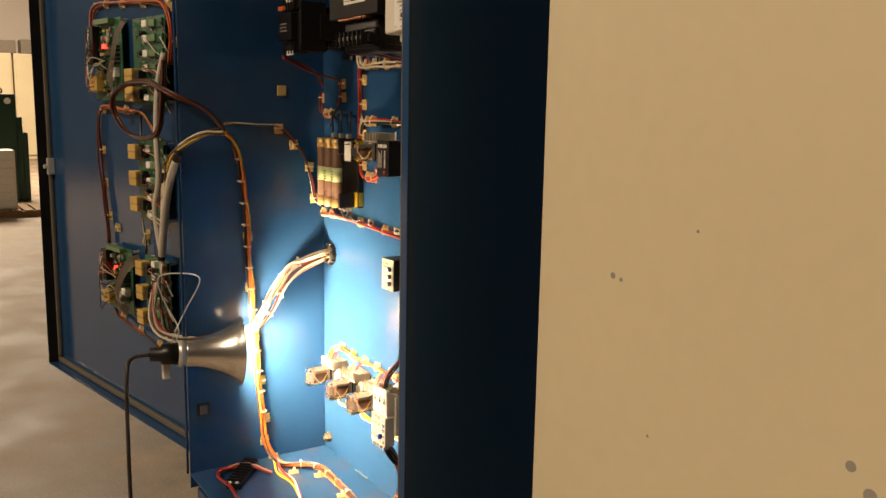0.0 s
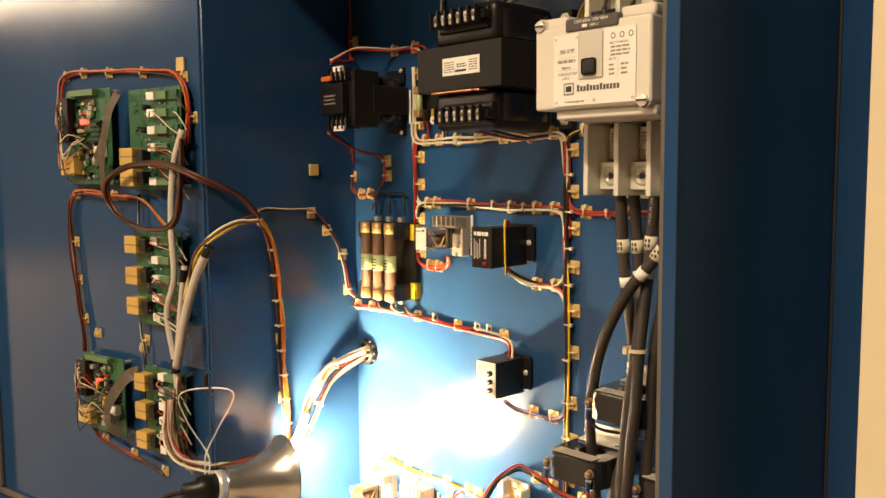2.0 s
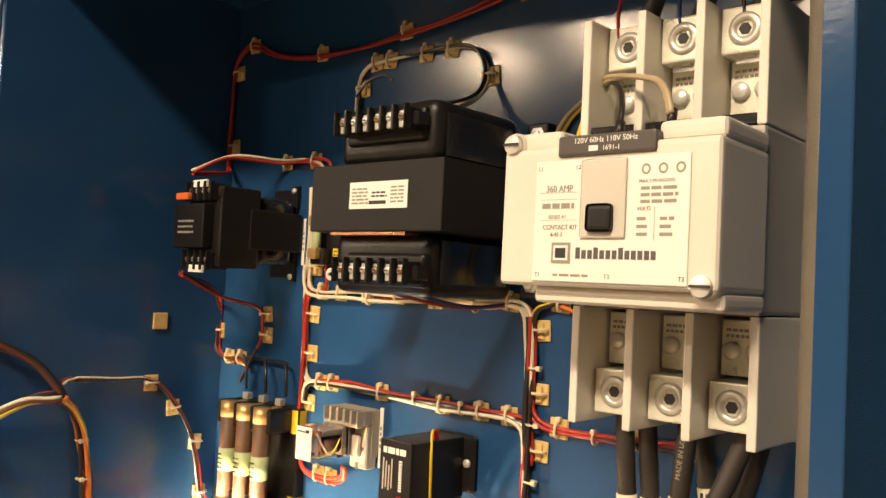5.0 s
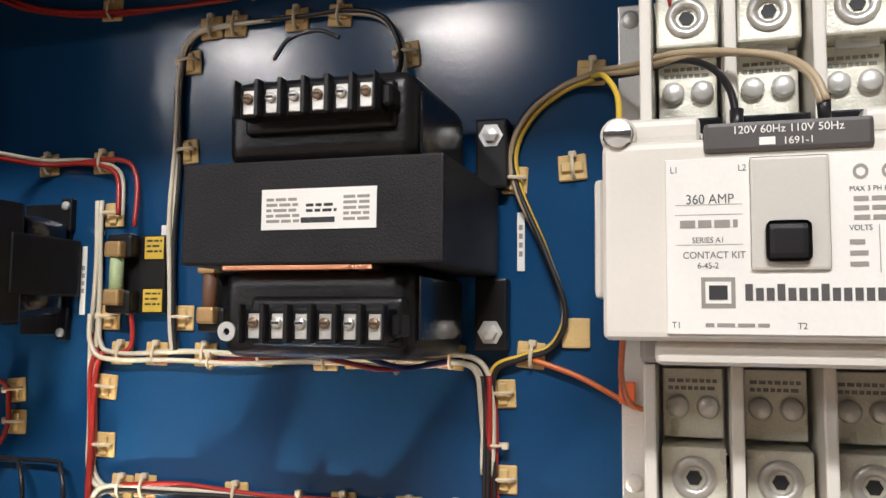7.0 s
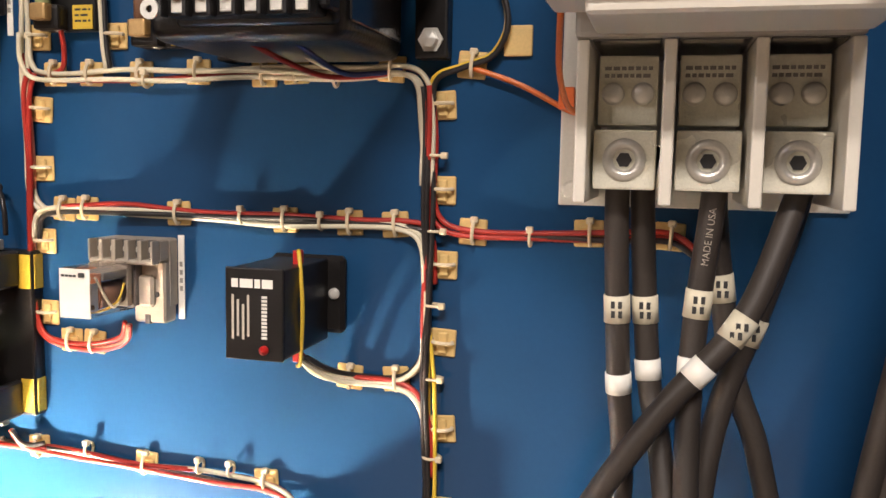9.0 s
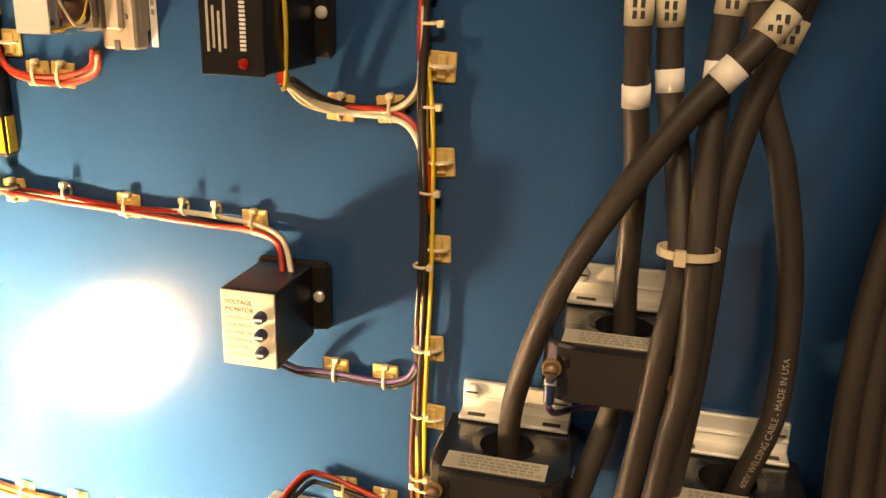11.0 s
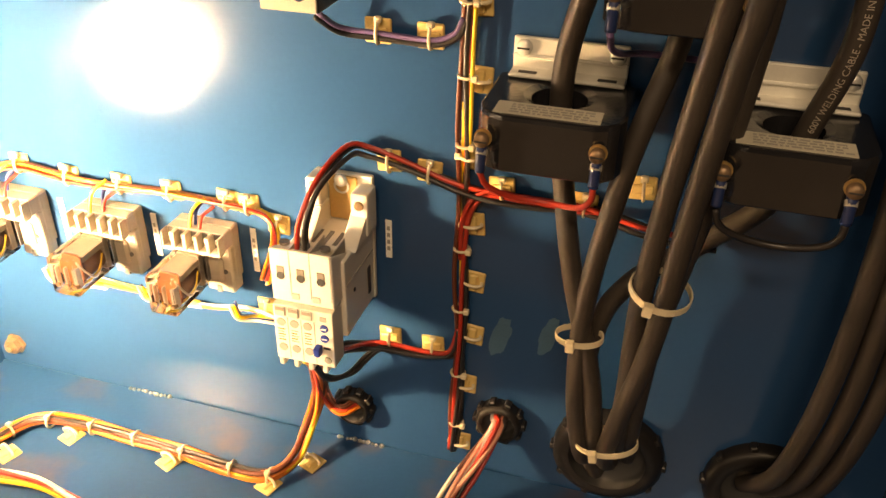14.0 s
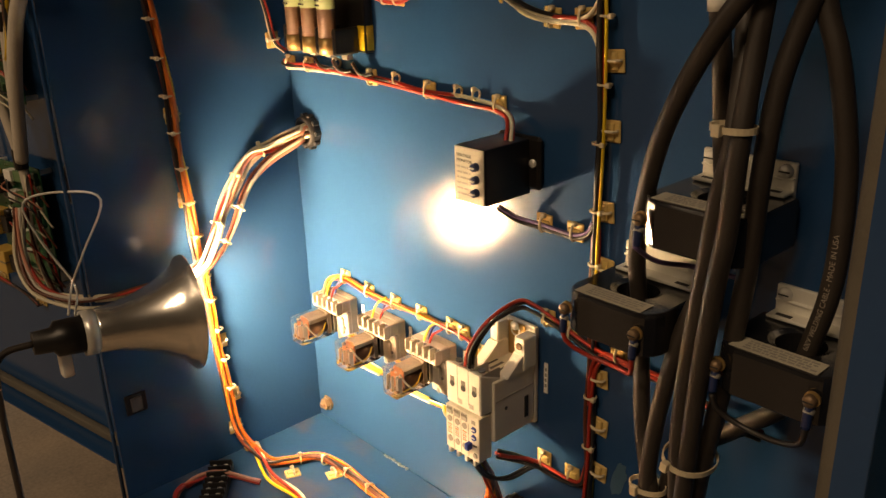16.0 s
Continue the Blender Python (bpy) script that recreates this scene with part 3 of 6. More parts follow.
tf = thing("control_transformer", (0.410, 0, 1.995), "large black lacquered control transformer with a white rating label", "transformer")
part("core", box(-0.078, 0.078, -0.143, -0.012, -0.029, 0.029, 0.0015), LAMIN, tf, "laminated core in black lacquer")
part("foil_band", box(-0.052, 0.038, -0.1415, -0.03, -0.0320, -0.0292, 0.0006), COPPER, tf, "edge of bare copper foil")
for s in (-1, 1):
    bm = bmesh.new()
    add_box(bm, -0.060, 0.056, -0.129, -0.016, min(s * 0.0292, s * 0.081), max(s * 0.0292, s * 0.081), 0.012, 4)
    part("coil", bm, COILV, tf, "varnished coil", smooth=True)
    x0 = -0.041 if s > 0 else -0.034
    part("strip_saddle", box(x0 - 0.004, x0 + 0.088, -0.134, -0.120, min(s * 0.046, s * 0.074), max(s * 0.046, s * 0.074), 0.004, 3), COILV, tf, "moulded saddle under the terminals", smooth=True)
    terminal_strip(tf, x0, x0 + 0.084, -0.139, s * 0.062, 6, s < 0)
    part("coil_tape", box(0.0562, 0.0580, -0.118, -0.03, min(s * 0.034, s * 0.070), max(s * 0.034, s * 0.070), 0.0008, 1), BLACKG, tf, "glossy insulating wrap")
    for x in (-0.069, 0.073):
        ft = part("foot", box(x - 0.011, x + 0.011, -0.014, 0.0, min(s * 0.03, s * 0.078), max(s * 0.03, s * 0.078), 0.002), BLACK, tf)
        part("foot_bolt", lathe([(0, 0.0085), (0.001, 0.0085), (0.001, 0.0055), (0.005, 0.0052), (0.006, 0)], (x, -0.014, s * 0.066), (0, -1, 0), 6), STEEL, ft)
lab = part("rating_label", box(-0.027, 0.041, -0.1438, -0.1431, -0.010, 0.0125, 0.0), PAPER, tf, "white rating label")
bars(lab, -0.024, -0.004, -0.1438, 0.0075, 5, 0.003, 0.0016)
bars(lab, 0.0, 0.018, -0.1438, 0.004, 2, 0.003, 0.0016, INK, 4)
bars(lab, 0.022, 0.037, -0.1438, 0.008, 5, 0.003, 0.0016, GREYINK, 5)
part("barcode", box(-0.003, 0.017, -0.144, -0.1438, -0.0065, -0.0035), INK, lab)
part("lug_washer", lathe([(0, 0.002), (0.0, 0.0055), (0.0015, 0.0055), (0.0015, 0.002)], (-0.047, -0.142, -0.066), (0, -1, 0), 14), STEEL, tf)

# ---- small transformer by the side wall ----
st = thing("small_transformer", (0.117, 0, 1.975), "small black control transformer standing off the panel", "transformer")
part("base", box(-0.022, 0.022, -0.004, 0.0, -0.052, 0.052, 0.001), BLACK, st)
part("coil", box(-0.026, 0.026, -0.060, -0.006, -0.038, 0.038, 0.012, 4), BLACKG, st, smooth=True)
part("core", box(-0.034, 0.034, -0.075, -0.004, -0.022, 0.022, 0.002), LAMIN, st)
part("cover", box(-0.032, 0.032, -0.112, -0.062, -0.044, 0.044, 0.003), BLACK, st)
part("front_block", box(-0.040, 0.018, -0.125, -0.112, -0.024, 0.024, 0.002), BLACK, st)
bars(st, -0.03, 0.0, -0.1252, 0.006, 3, 0.006, 0.0022)
for s in (-1, 1):
    terminal_strip(st, -0.024, 0.024, -0.108, s * 0.037, 4, s < 0)
    part("marker", box(-0.012, 0.014, -0.121, -0.118, s * 0.046 - 0.004, s * 0.046 + 0.004, 0.0005), PAPER, st, "white terminal marker")
part("fuse_clip", box(-0.034, -0.010, -0.128, -0.122, 0.028, 0.036, 0.002), ORANGEPL, st, "orange fuse cap")
for s in (-1, 1):
    part("mounting_tab", box(0.014, 0.024, -0.006, 0.0, min(s * 0.03, s * 0.056), max(s * 0.03, s * 0.056), 0.001), BLACK, st)
    screw(st, 0.019, -0.006, s * 0.05)


# ---- single fuse holders ----
def fuse_holder(x, z, label, tape):
    t = thing("fuse_holder", (x, 0, z), label, "fuse holder", group="single fuse holders")
    bm = add_box(bmesh.new(), -0.022, 0.022, -0.008, 0.0, -0.030, 0.030, 0.003, 2)
    add_box(bm, -0.022, 0.0, -0.02, -0.007, -0.030, -0.012, 0.003, 2)
    add_box(bm, -0.022, 0.0, -0.02, -0.007, 0.012, 0.030, 0.003, 2)
    part("base", bm, BLACK, t)
    part("fuse", cyl((-0.012, -0.02, -0.019), (-0.012, -0.02, 0.019), 0.0052), tape, t, smooth=True)
    for s in (-1, 1):
        part("fuse_clip", box(-0.019, -0.005, -0.027, -0.013, s * 0.018 - 0.006, s * 0.018 + 0.006, 0.002), BRASS, t, "brass fuse clip")
        part("sticker", box(0.004, 0.0205, -0.0092, -0.0085, s * 0.020 - 0.0085, s * 0.020 + 0.0085, 0.0), YELLOWL, t, "yellow warning sticker")
        bars(t, 0.006, 0.019, -0.0092, s * 0.020 + 0.006, 3, 0.004, 0.0015, INK, 7)
        part("stud", lathe([(0, 0.004), (0.006, 0.004), (0.007, 0)], (-0.006, -0.008, s * 0.027), (0, -1, 0), 8), TIN, t)
    return t


fuse_holder(0.208, 1.970, "black fuse holder with one green cartridge fuse and yellow stickers", GREENL)
fuse_holder(0.288, 1.957, "black fuse holder with one brown fuse half behind the transformer", TUBE)

# ---- three-pole fuse block ----
fb = thing("fuse_block", (0.107, 0, 1.714), "black three-pole fuse block with brown cartridge fuses", "fuse block")
bm = add_box(bmesh.new(), -0.046, 0.066, -0.012, 0.0, -0.064, 0.064, 0.002, 2)
for k in range(4):
    x = -0.0405 + k * 0.031
    for s in (-1, 1):
        part("divider", box(x - 0.003, x + 0.003, -0.045, -0.0115, min(s * 0.036, s * 0.064), max(s * 0.036, s * 0.064), 0.002, 1), BLACK, fb)
part("base", bm, BLACK, fb)
for k in range(3):
    x = -0.025 + k * 0.031
    f = part("fuse", cyl((x, -0.040, -0.060), (x, -0.040, 0.060), 0.0098, n=24), TUBE, fb, smooth=True)
    part("fuse_band", lathe([(-0.012, 0.0), (-0.012, 0.01005), (0.014, 0.01005), (0.014, 0.0)], (x, -0.040, -0.004), (0, 0, 1), 24), GREENL, f, "pale green fuse label", smooth=True)
    bars(f, x - 0.005, x + 0.005, -0.0502, 0.004, 4, 0.005, 0.002, INK, k)
    for s in (-1, 1):
        part("ferrule", lathe([(0.046, 0.0), (0.046, 0.0104), (0.0635, 0.0104), (0.0635, 0.0)], (x, -0.040, 0), (0, 0, s), 24), BRASS, f, smooth=True)
        part("clip", box(x - 0.0112, x + 0.0112, -0.036, -0.012, min(s * 0.048, s * 0.062), max(s * 0.048, s * 0.062), 0.002), BRASS, f)
        part("lug", box(x - 0.005, x + 0.005, -0.02, -0.012, min(s * 0.064, s * 0.072), max(s * 0.064, s * 0.072), 0.001), TIN, f)
for s in (-1, 1):
    part("sticker", box(0.0662, 0.0668, -0.010, -0.001, s * 0.048 - 0.013, s * 0.048 + 0.013), YELLOWL, fb, "yellow warning sticker")
    part("sticker", box(0.054, 0.065, -0.0126, -0.0121, s * 0.048 - 0.013, s * 0.048 + 0.013), YELLOWL, fb, "yellow warning sticker")


# ---- plug-in relays ----
def relay(x, z, label, clearcase=True, wide=0.024):
    t = thing("plug_in_relay", (x, 0, z), label, "relay", group="plug-in relays")
    bm = add_box(bmesh.new(), -0.026, 0.026, -0.012, 0.0, -0.020, 0.030, 0.0015, 1)
    add_box(bm, 0.0, 0.0255, -0.017, -0.002, -0.031, 0.014, 0.0015, 1)
    add_box(bm, 0.004, 0.018, -0.021, -0.004, -0.019, 0.004, 0.002, 1)
    sk = part("socket", bm, SOCKET, t)
    part("terminal_deck", box(-0.026, 0.026, -0.024, -0.0115, 0.0145, 0.0300, 0.0012, 1), SOCKET, sk)
    for k in range(6):
        xc = -0.0260 + k * 0.0104
        part("socket_wall", box(max(-0.026, xc - 0.0017), min(0.026, xc + 0.0017), -0.033, -0.0235, 0.0150, 0.0300, 0.0010, 2), SOCKET, sk)
    part("socket_sill", box(-0.026, 0.026, -0.0325, -0.0235, 0.0128, 0.0165, 0.0010, 1), SOCKET, sk)
    for k in range(5):
        xc = -0.0208 + k * 0.0104
        part("screw_well", box(xc - 0.0034, xc + 0.0034, -0.0246, -0.0238, 0.0170, 0.0300, 0.0004, 1), DARKGREY, sk)
        part("terminal_screw", lathe([(0, 0.0026), (0.0014, 0.0024), (0.0018, 0)], (xc, -0.0246, 0.0230), (0, -1, 0), 12), TIN, sk)
    part("foot_notch", box(0.009, 0.0135, -0.0176, -0.010, -0.0318, -0.025, 0.0004, 1), DARKGREY, sk)
    part("foot_screw", lathe([(0, 0.0022), (0.001, 0.002), (0.0012, 0)], (0.019, -0.0172, -0.010), (0, -1, 0), 10), DARKGREY, sk)
    y1 = -0.075
    case = part("cover", box(-wide / 2 - 0.004, wide / 2 - 0.004, y1, -0.026, -0.019, 0.015, 0.002), SMOKED if clearcase else GREYPL, t, "clear plastic cover" if clearcase else "grey and tan plastic case")
    case.visible_shadow = not clearcase
    part("plug_base", box(-wide / 2 - 0.003, wide / 2 - 0.005, -0.0258, -0.012, -0.018, 0.0124, 0.001, 1), DARKGREY, t)
    if clearcase:
        part("coil", cyl((-0.004, -0.056, -0.006), (-0.004, -0.034, -0.006), 0.0088), TUBE, case, "brown taped coil", smooth=True)
        part("yoke", box(-0.0130, 0.0050, -0.060, -0.030, 0.0045, 0.0100, 0.001), BROWNPL, case)
        part("armature", box(-0.0115, 0.0035, -0.0625, -0.0605, -0.014, 0.010, 0.0005), COPPER, case)
        for xx in (-0.0125, -0.0045, 0.0030):
            part("contact_arm", box(xx - 0.0007, xx + 0.0007, -0.0700, -0.0640, -0.0150, 0.0040, 0.0003, 1), TIN, case)
            part("contact", cyl((xx, -0.0722, -0.0120), (xx, -0.0690, -0.0120), 0.0019, n=10), DULLBRASS, case)
        part("core_plate", box(-0.0135, 0.0055, -0.034, -0.028, -0.017, 0.012, 0.001), BROWNPL, case)
        part("lead", tube([(-0.010, -0.064, -0.014), (-0.002, -0.06, -0.0165), (0.0045, -0.045, -0.012), (0.004, -0.036, 0.0)], 0.0011, 6), YELLOW, case, smooth=True)
        part("lead", tube([(0.002, -0.066, 0.008), (0.0052, -0.06, -0.004), (0.0050, -0.05, -0.0145), (0.0045, -0.04, -0.010)], 0.0011, 6), WHITE, case, smooth=True)
        part("lead", tube([(-0.0125, -0.066, 0.004), (-0.0145, -0.055, 0.0), (-0.0142, -0.042, -0.008), (-0.012, -0.034, -0.004)], 0.0011, 6), WHITE, case, smooth=True)
    return t


for k, x in enumerate((0.082, 0.177, 0.266)):
    relay(x, 1.311, "clear-cased plug-in relay in a grey screw socket")
tr = relay(0.264, 1.762, "clear-cased timing relay with a pale printed front in a screw socket")
part("face", box(-0.0157, 0.0077, -0.0762, -0.0752, -0.0185, 0.0145, 0.0003, 1), PAPER, tr, "pale grey printed face")
part("knob", box(0.000, 0.004, -0.0775, -0.0763, 0.009, 0.012), INK, tr)
for k in range(4):
    part("mark", box(-0.0135 + 0.003 * k, -0.0115 + 0.003 * k, -0.0768, -0.0763, 0.009, 0.0105), INK, tr)

for x, z, h, lb in ((0.293, 1.763, 0.031, 1), (0.223, 1.977, 0.031, 2), (0.151, 1.966, 0.027, 3), (0.120, 1.313, 0.021, 4), (0.212, 1.314, 0.021, 5), (0.305, 1.316, 0.021, 6), (0.423, 1.349, 0.017, 7), (0.501, 1.990, 0.02, 8)):
    t = thing("marker_strip", (x, 0, z), "narrow white adhesive marker strip on the panel", "label", group="marker strips")
    part("strip", box(-0.0026, 0.0026, -0.0012, -0.0002, -h, h, 0.0003, 1), PAPER, t)
    bm = bmesh.new()
    for k in range(4):
        add_box(bm, -0.0012, 0.0012, -0.0014, -0.0012, -0.010 + 0.006 * k, -0.0065 + 0.006 * k)
    part("print", bm, GREYINK, t)


# ---- boxed controllers ----
def boxed(name, loc, w, h, d, label, back):
    t = thing(name, loc, label, "controller")
    part("case", box(-w / 2, w / 2, -d, -0.006, -h / 2, h / 2, 0.0015), BLACK, t)
    bm = add_box(bmesh.new(), -w / 2 - 0.004, w / 2 + back, -0.008, 0.0, -h / 2 + 0.004, h / 2 + 0.002, 0.003, 1)
    part("base_flange", bm, BLACK, t)
    screw(t, w / 2 + back - 0.007, -0.008, 0.004, 0.004)
    return t


dg = boxed("motor_timer", (0.391, 0, 1.755), 0.039, 0.056, 0.078, "black timer module with white lettering and a red lamp", 0.012)
part("front_rim", box(-0.0195, 0.0195, -0.0795, -0.0775, -0.029, 0.029, 0.001), BLACK, dg)
bars(dg, -0.015, 0.014, -0.0796, 0.022, 1, 0.005, 0.0055, PAPER, 8, "logo")
for k in range(4):
    bm = bmesh.new()
    add_box(bm, -0.015 + 0.0035 * k, -0.0135 + 0.0035 * k, -0.0798, -0.0795, -0.016 + 0.002 * (k % 2), 0.012 - 0.003 * (k % 3))
    part("print", bm, GREYW, dg)
for k in range(12):
    part("dip_switch", box(0.0055, 0.009, -0.0803, -0.0796, -0.015 + 0.0023 * k, -0.0135 + 0.0023 * k), PAPER, dg)
part("indicator_lamp", lathe([(0, 0.003), (0.002, 0.003), (0.004, 0.0)], (0.007, -0.0795, -0.022), (0, -1, 0), 12), REDPL, dg, "red indicator lens", smooth=True)
for s in (-1, 1):
    part("terminal_tab", box(0.010, 0.015, -0.045, -0.038, s * 0.032 - 0.005, s * 0.032 + 0.005, 0.001), REDPL, dg, "red insulated terminal")
part("jumper", tube([(0.0125, -0.042, 0.036), (0.018, -0.052, 0.034), (0.022, -0.056, 0.0), (0.018, -0.05, -0.034), (0.0125, -0.042, -0.040)], 0.0014, 8), YELLOW, dg, "yellow jumper wire", smooth=True)

vm = boxed("voltage_monitor", (0.386, 0, 1.566), 0.038, 0.052, 0.065, "black voltage monitor with three blue trim screws", 0.012)
part("face", box(-0.0185, 0.0185, -0.0668, -0.0655, -0.0255, 0.0255, 0.0004, 1), OLDPAPER, vm, "aged printed front plate")
text("lettering", "VOLTAGE", 0.0042, pose(-0.0155, -0.0669, 0.0165), INK, vm)
text("lettering", "MONITOR", 0.0042, pose(-0.0155, -0.0669, 0.0115), INK, vm)
bars(vm, -0.0155, 0.002, -0.0668, 0.008, 6, 0.005, 0.0018)
for k in range(3):
    kn = part("trim_screw", lathe([(0, 0.004), (0.005, 0.0036), (0.006, 0.0)], (0.0095, -0.0668, 0.010 - 0.012 * k), (0, -1, 0), 12), FERRULE, vm, "blue trim screw")
    part("slot", box(0.0065, 0.0125, -0.0738, -0.0727, 0.0094 - 0.012 * k, 0.0106 - 0.012 * k), PAPER, kn)

# ---- small contactor ----
sc = thing("small_contactor", (0.386, 0, 1.342), "beige three-pole contactor with an auxiliary block", "contactor", ry=0)
sc.scale = (1, 0.86, 1)
part("mounting_foot", box(-0.020, 0.0265, -0.007, 0.0, -0.048, 0.061, 0.002), BEIGE, sc)
part("body", box(-0.023, 0.026, -0.074, -0.0072, -0.045, 0.0215, 0.0018), BEIGE, sc)
bm = box(-0.0245, 0.0235, -0.092, -0.058, -0.010, 0.034, 0.0015)
for v in bm.verts:
    if v.co.z > 0.02 and v.co.y > -0.070:
        v.co.z -= 0.012
fr = part("front_housing", bm, BEIGE, sc)
for k in range(3):
    xc = -0.0165 + 0.0155 * k
    part("wire_entry", box(xc - 0.0030, xc + 0.0030, -0.0925, -0.0915, 0.0120, 0.0200, 0.0004, 1), BROWNPL, fr)
    part("screw_hole", cyl((xc, -0.0926, 0.0120), (xc, -0.0912, 0.0120), 0.0033, n=14), INK, fr)
    part("housing_groove", box(xc + 0.0070, xc + 0.0077, -0.0923, -0.0600, -0.004, 0.0338), GREYINK, fr)
    part("wire_funnel", cyl((xc, -0.0800, 0.0325), (xc, -0.0800, 0.0346), 0.0040, n=12), DARKGREY, fr)
for xc in (-0.006, 0.010):
    part("latch_window", box(xc - 0.003, xc + 0.003, -0.0925, -0.0915, -0.0070, -0.0015, 0.0004, 1), GREYPL, fr)
for k in range(5):
    part("vent_slot", box(-0.0175 + 0.0088 * k, -0.0140 + 0.0088 * k, -0.052, -0.030, 0.0213, 0.0219), DARKGREY, sc)
# raised back with an ear at each side and the zinc clip between them
part("ear", box(-0.020, -0.0085, -0.026, -0.0072, 0.0210, 0.0620, 0.0015, 1), BEIGE, sc)
ear = part("ear", box(0.0165, 0.030, -0.030, -0.0072, 0.0210, 0.0560, 0.0025, 2), BEIGE, sc)
for x0, x1 in ((-0.0205, -0.0075), (0.0160, 0.0285)):
    bm = box(x0, x1, -0.056, -0.0075, 0.0205, 0.0400, 0.001, 1)
    for v in bm.verts:
        if v.co.z > 0.03 and v.co.y < -0.03:
            v.co.y = -0.028
        elif v.co.y < -0.03 and v.co.z < 0.03:
            v.co.z = 0.0205
    part("brace", bm, BEIGE, sc)
clip = part("mounting_clip", box(-0.0075, 0.0155, -0.0105, -0.0073, 0.0230, 0.0600, 0.001, 1), BRASS, sc, "yellow zinc mounting clip")
part("clip_hole", lathe([(0, 0.0062), (0.0008, 0.0062), (0.0008, 0.0045), (0.0002, 0.0045)], (0.0035, -0.0107, 0.0520), (0, -1, 0), 18), STEEL, clip)
part("mounting_screw", lathe([(0, 0.0052), (0.002, 0.005), (0.0034, 0.003), (0.0036, 0)], (0.0035, -0.0117, 0.0575), (0, -1, 0), 16), STEEL, clip, smooth=True)
part("ear_screw", lathe([(0, 0.0038), (0.0016, 0.0036), (0.002, 0)], (0.0235, -0.0302, 0.0470), (0, -1, 0), 14), DULLBRASS, ear, "brown brass screw")
part("ear_screw", lathe([(0, 0.0022), (0.001, 0.002), (0.0012, 0)], (-0.0145, -0.0262, 0.0575), (0, -1, 0), 12), GREYINK, sc)
ax = part("auxiliary_block", box(-0.0245, 0.0225, -0.095, -0.0745, -0.062, -0.0125, 0.0012), BEIGE, sc)
for k in range(3):
    xc = -0.0185 + 0.0105 * k
    bm = box(xc - 0.0042, xc + 0.0042, -0.0965, -0.0948, -0.0215, -0.0130, 0.0006, 1)
    part("terminal_mouth", bm, GREYPL, ax)
    part("mouth_shadow_gap", box(xc - 0.0034, xc + 0.0034, -0.0967, -0.0963, -0.0165, -0.0138), BROWNPL, ax)
    for zz in (-0.0275, -0.0505):
        part("entry", cyl((xc, -0.0956, zz), (xc, -0.0942, zz), 0.0035, n=16), GREYINK, ax)
    for r in range(5):
        part("print", box(xc - 0.0030, xc + 0.0026 - 0.001 * (r % 2), -0.0953, -0.0950, -0.0345 - 0.0024 * r, -0.0335 - 0.0024 * r), (ORANGEPL, GREYINK)[(r + k) % 2], ax)
    part("column_groove", box(xc + 0.0050, xc + 0.0056, -0.0953, -0.0949, -0.0600, -0.0225), GREYINK, ax)
part("test_window", box(0.0125, 0.0175, -0.0954, -0.0949, -0.0205, -0.0165), GREYINK, ax)
for zz in (-0.0265, -0.0355):
    dl = part("adjuster", lathe([(0, 0.0034), (0.0012, 0.0032), (0.0013, 0)], (0.0155, -0.0950, zz), (0, -1, 0), 16), BLUEPL, ax, "blue adjuster")
    part("slot", box(0.0135, 0.0175, -0.0967, -0.0963, zz - 0.0004, zz + 0.0004), PAPER, dl)
part("lever", box(0.0085, 0.0135, -0.1030, -0.0950, -0.0490, -0.0415, 0.0012), BLUEPL, ax, "blue reset lever")
part("lever_slot", box(0.0140, 0.0195, -0.0954, -0.0949, -0.0455, -0.0435), INK, ax)
part("corner_screw", lathe([(0, 0.0030), (0.0008, 0.0028), (0.001, 0)], (0.0170, -0.0950, -0.0555), (0, -1, 0), 14), GREYINK, ax)
for k in range(4):
    part("tooth", box(-0.0240 + 0.0118 * k, -0.0200 + 0.0118 * k, -0.0935, -0.080, -0.0700, -0.0615, 0.0008, 1), BEIGE, ax)
part("side_slot", box(0.0258, 0.0268, -0.024, -0.018, -0.034, -0.010), INK, sc)
part("side_seam", box(0.0258, 0.0264, -0.072, -0.010, -0.0006, 0.0002), GREYINK, sc)
part("side_hole", cyl((0.0255, -0.055, -0.012), (0.0265, -0.055, -0.012), 0.0020, n=10), INK, sc)


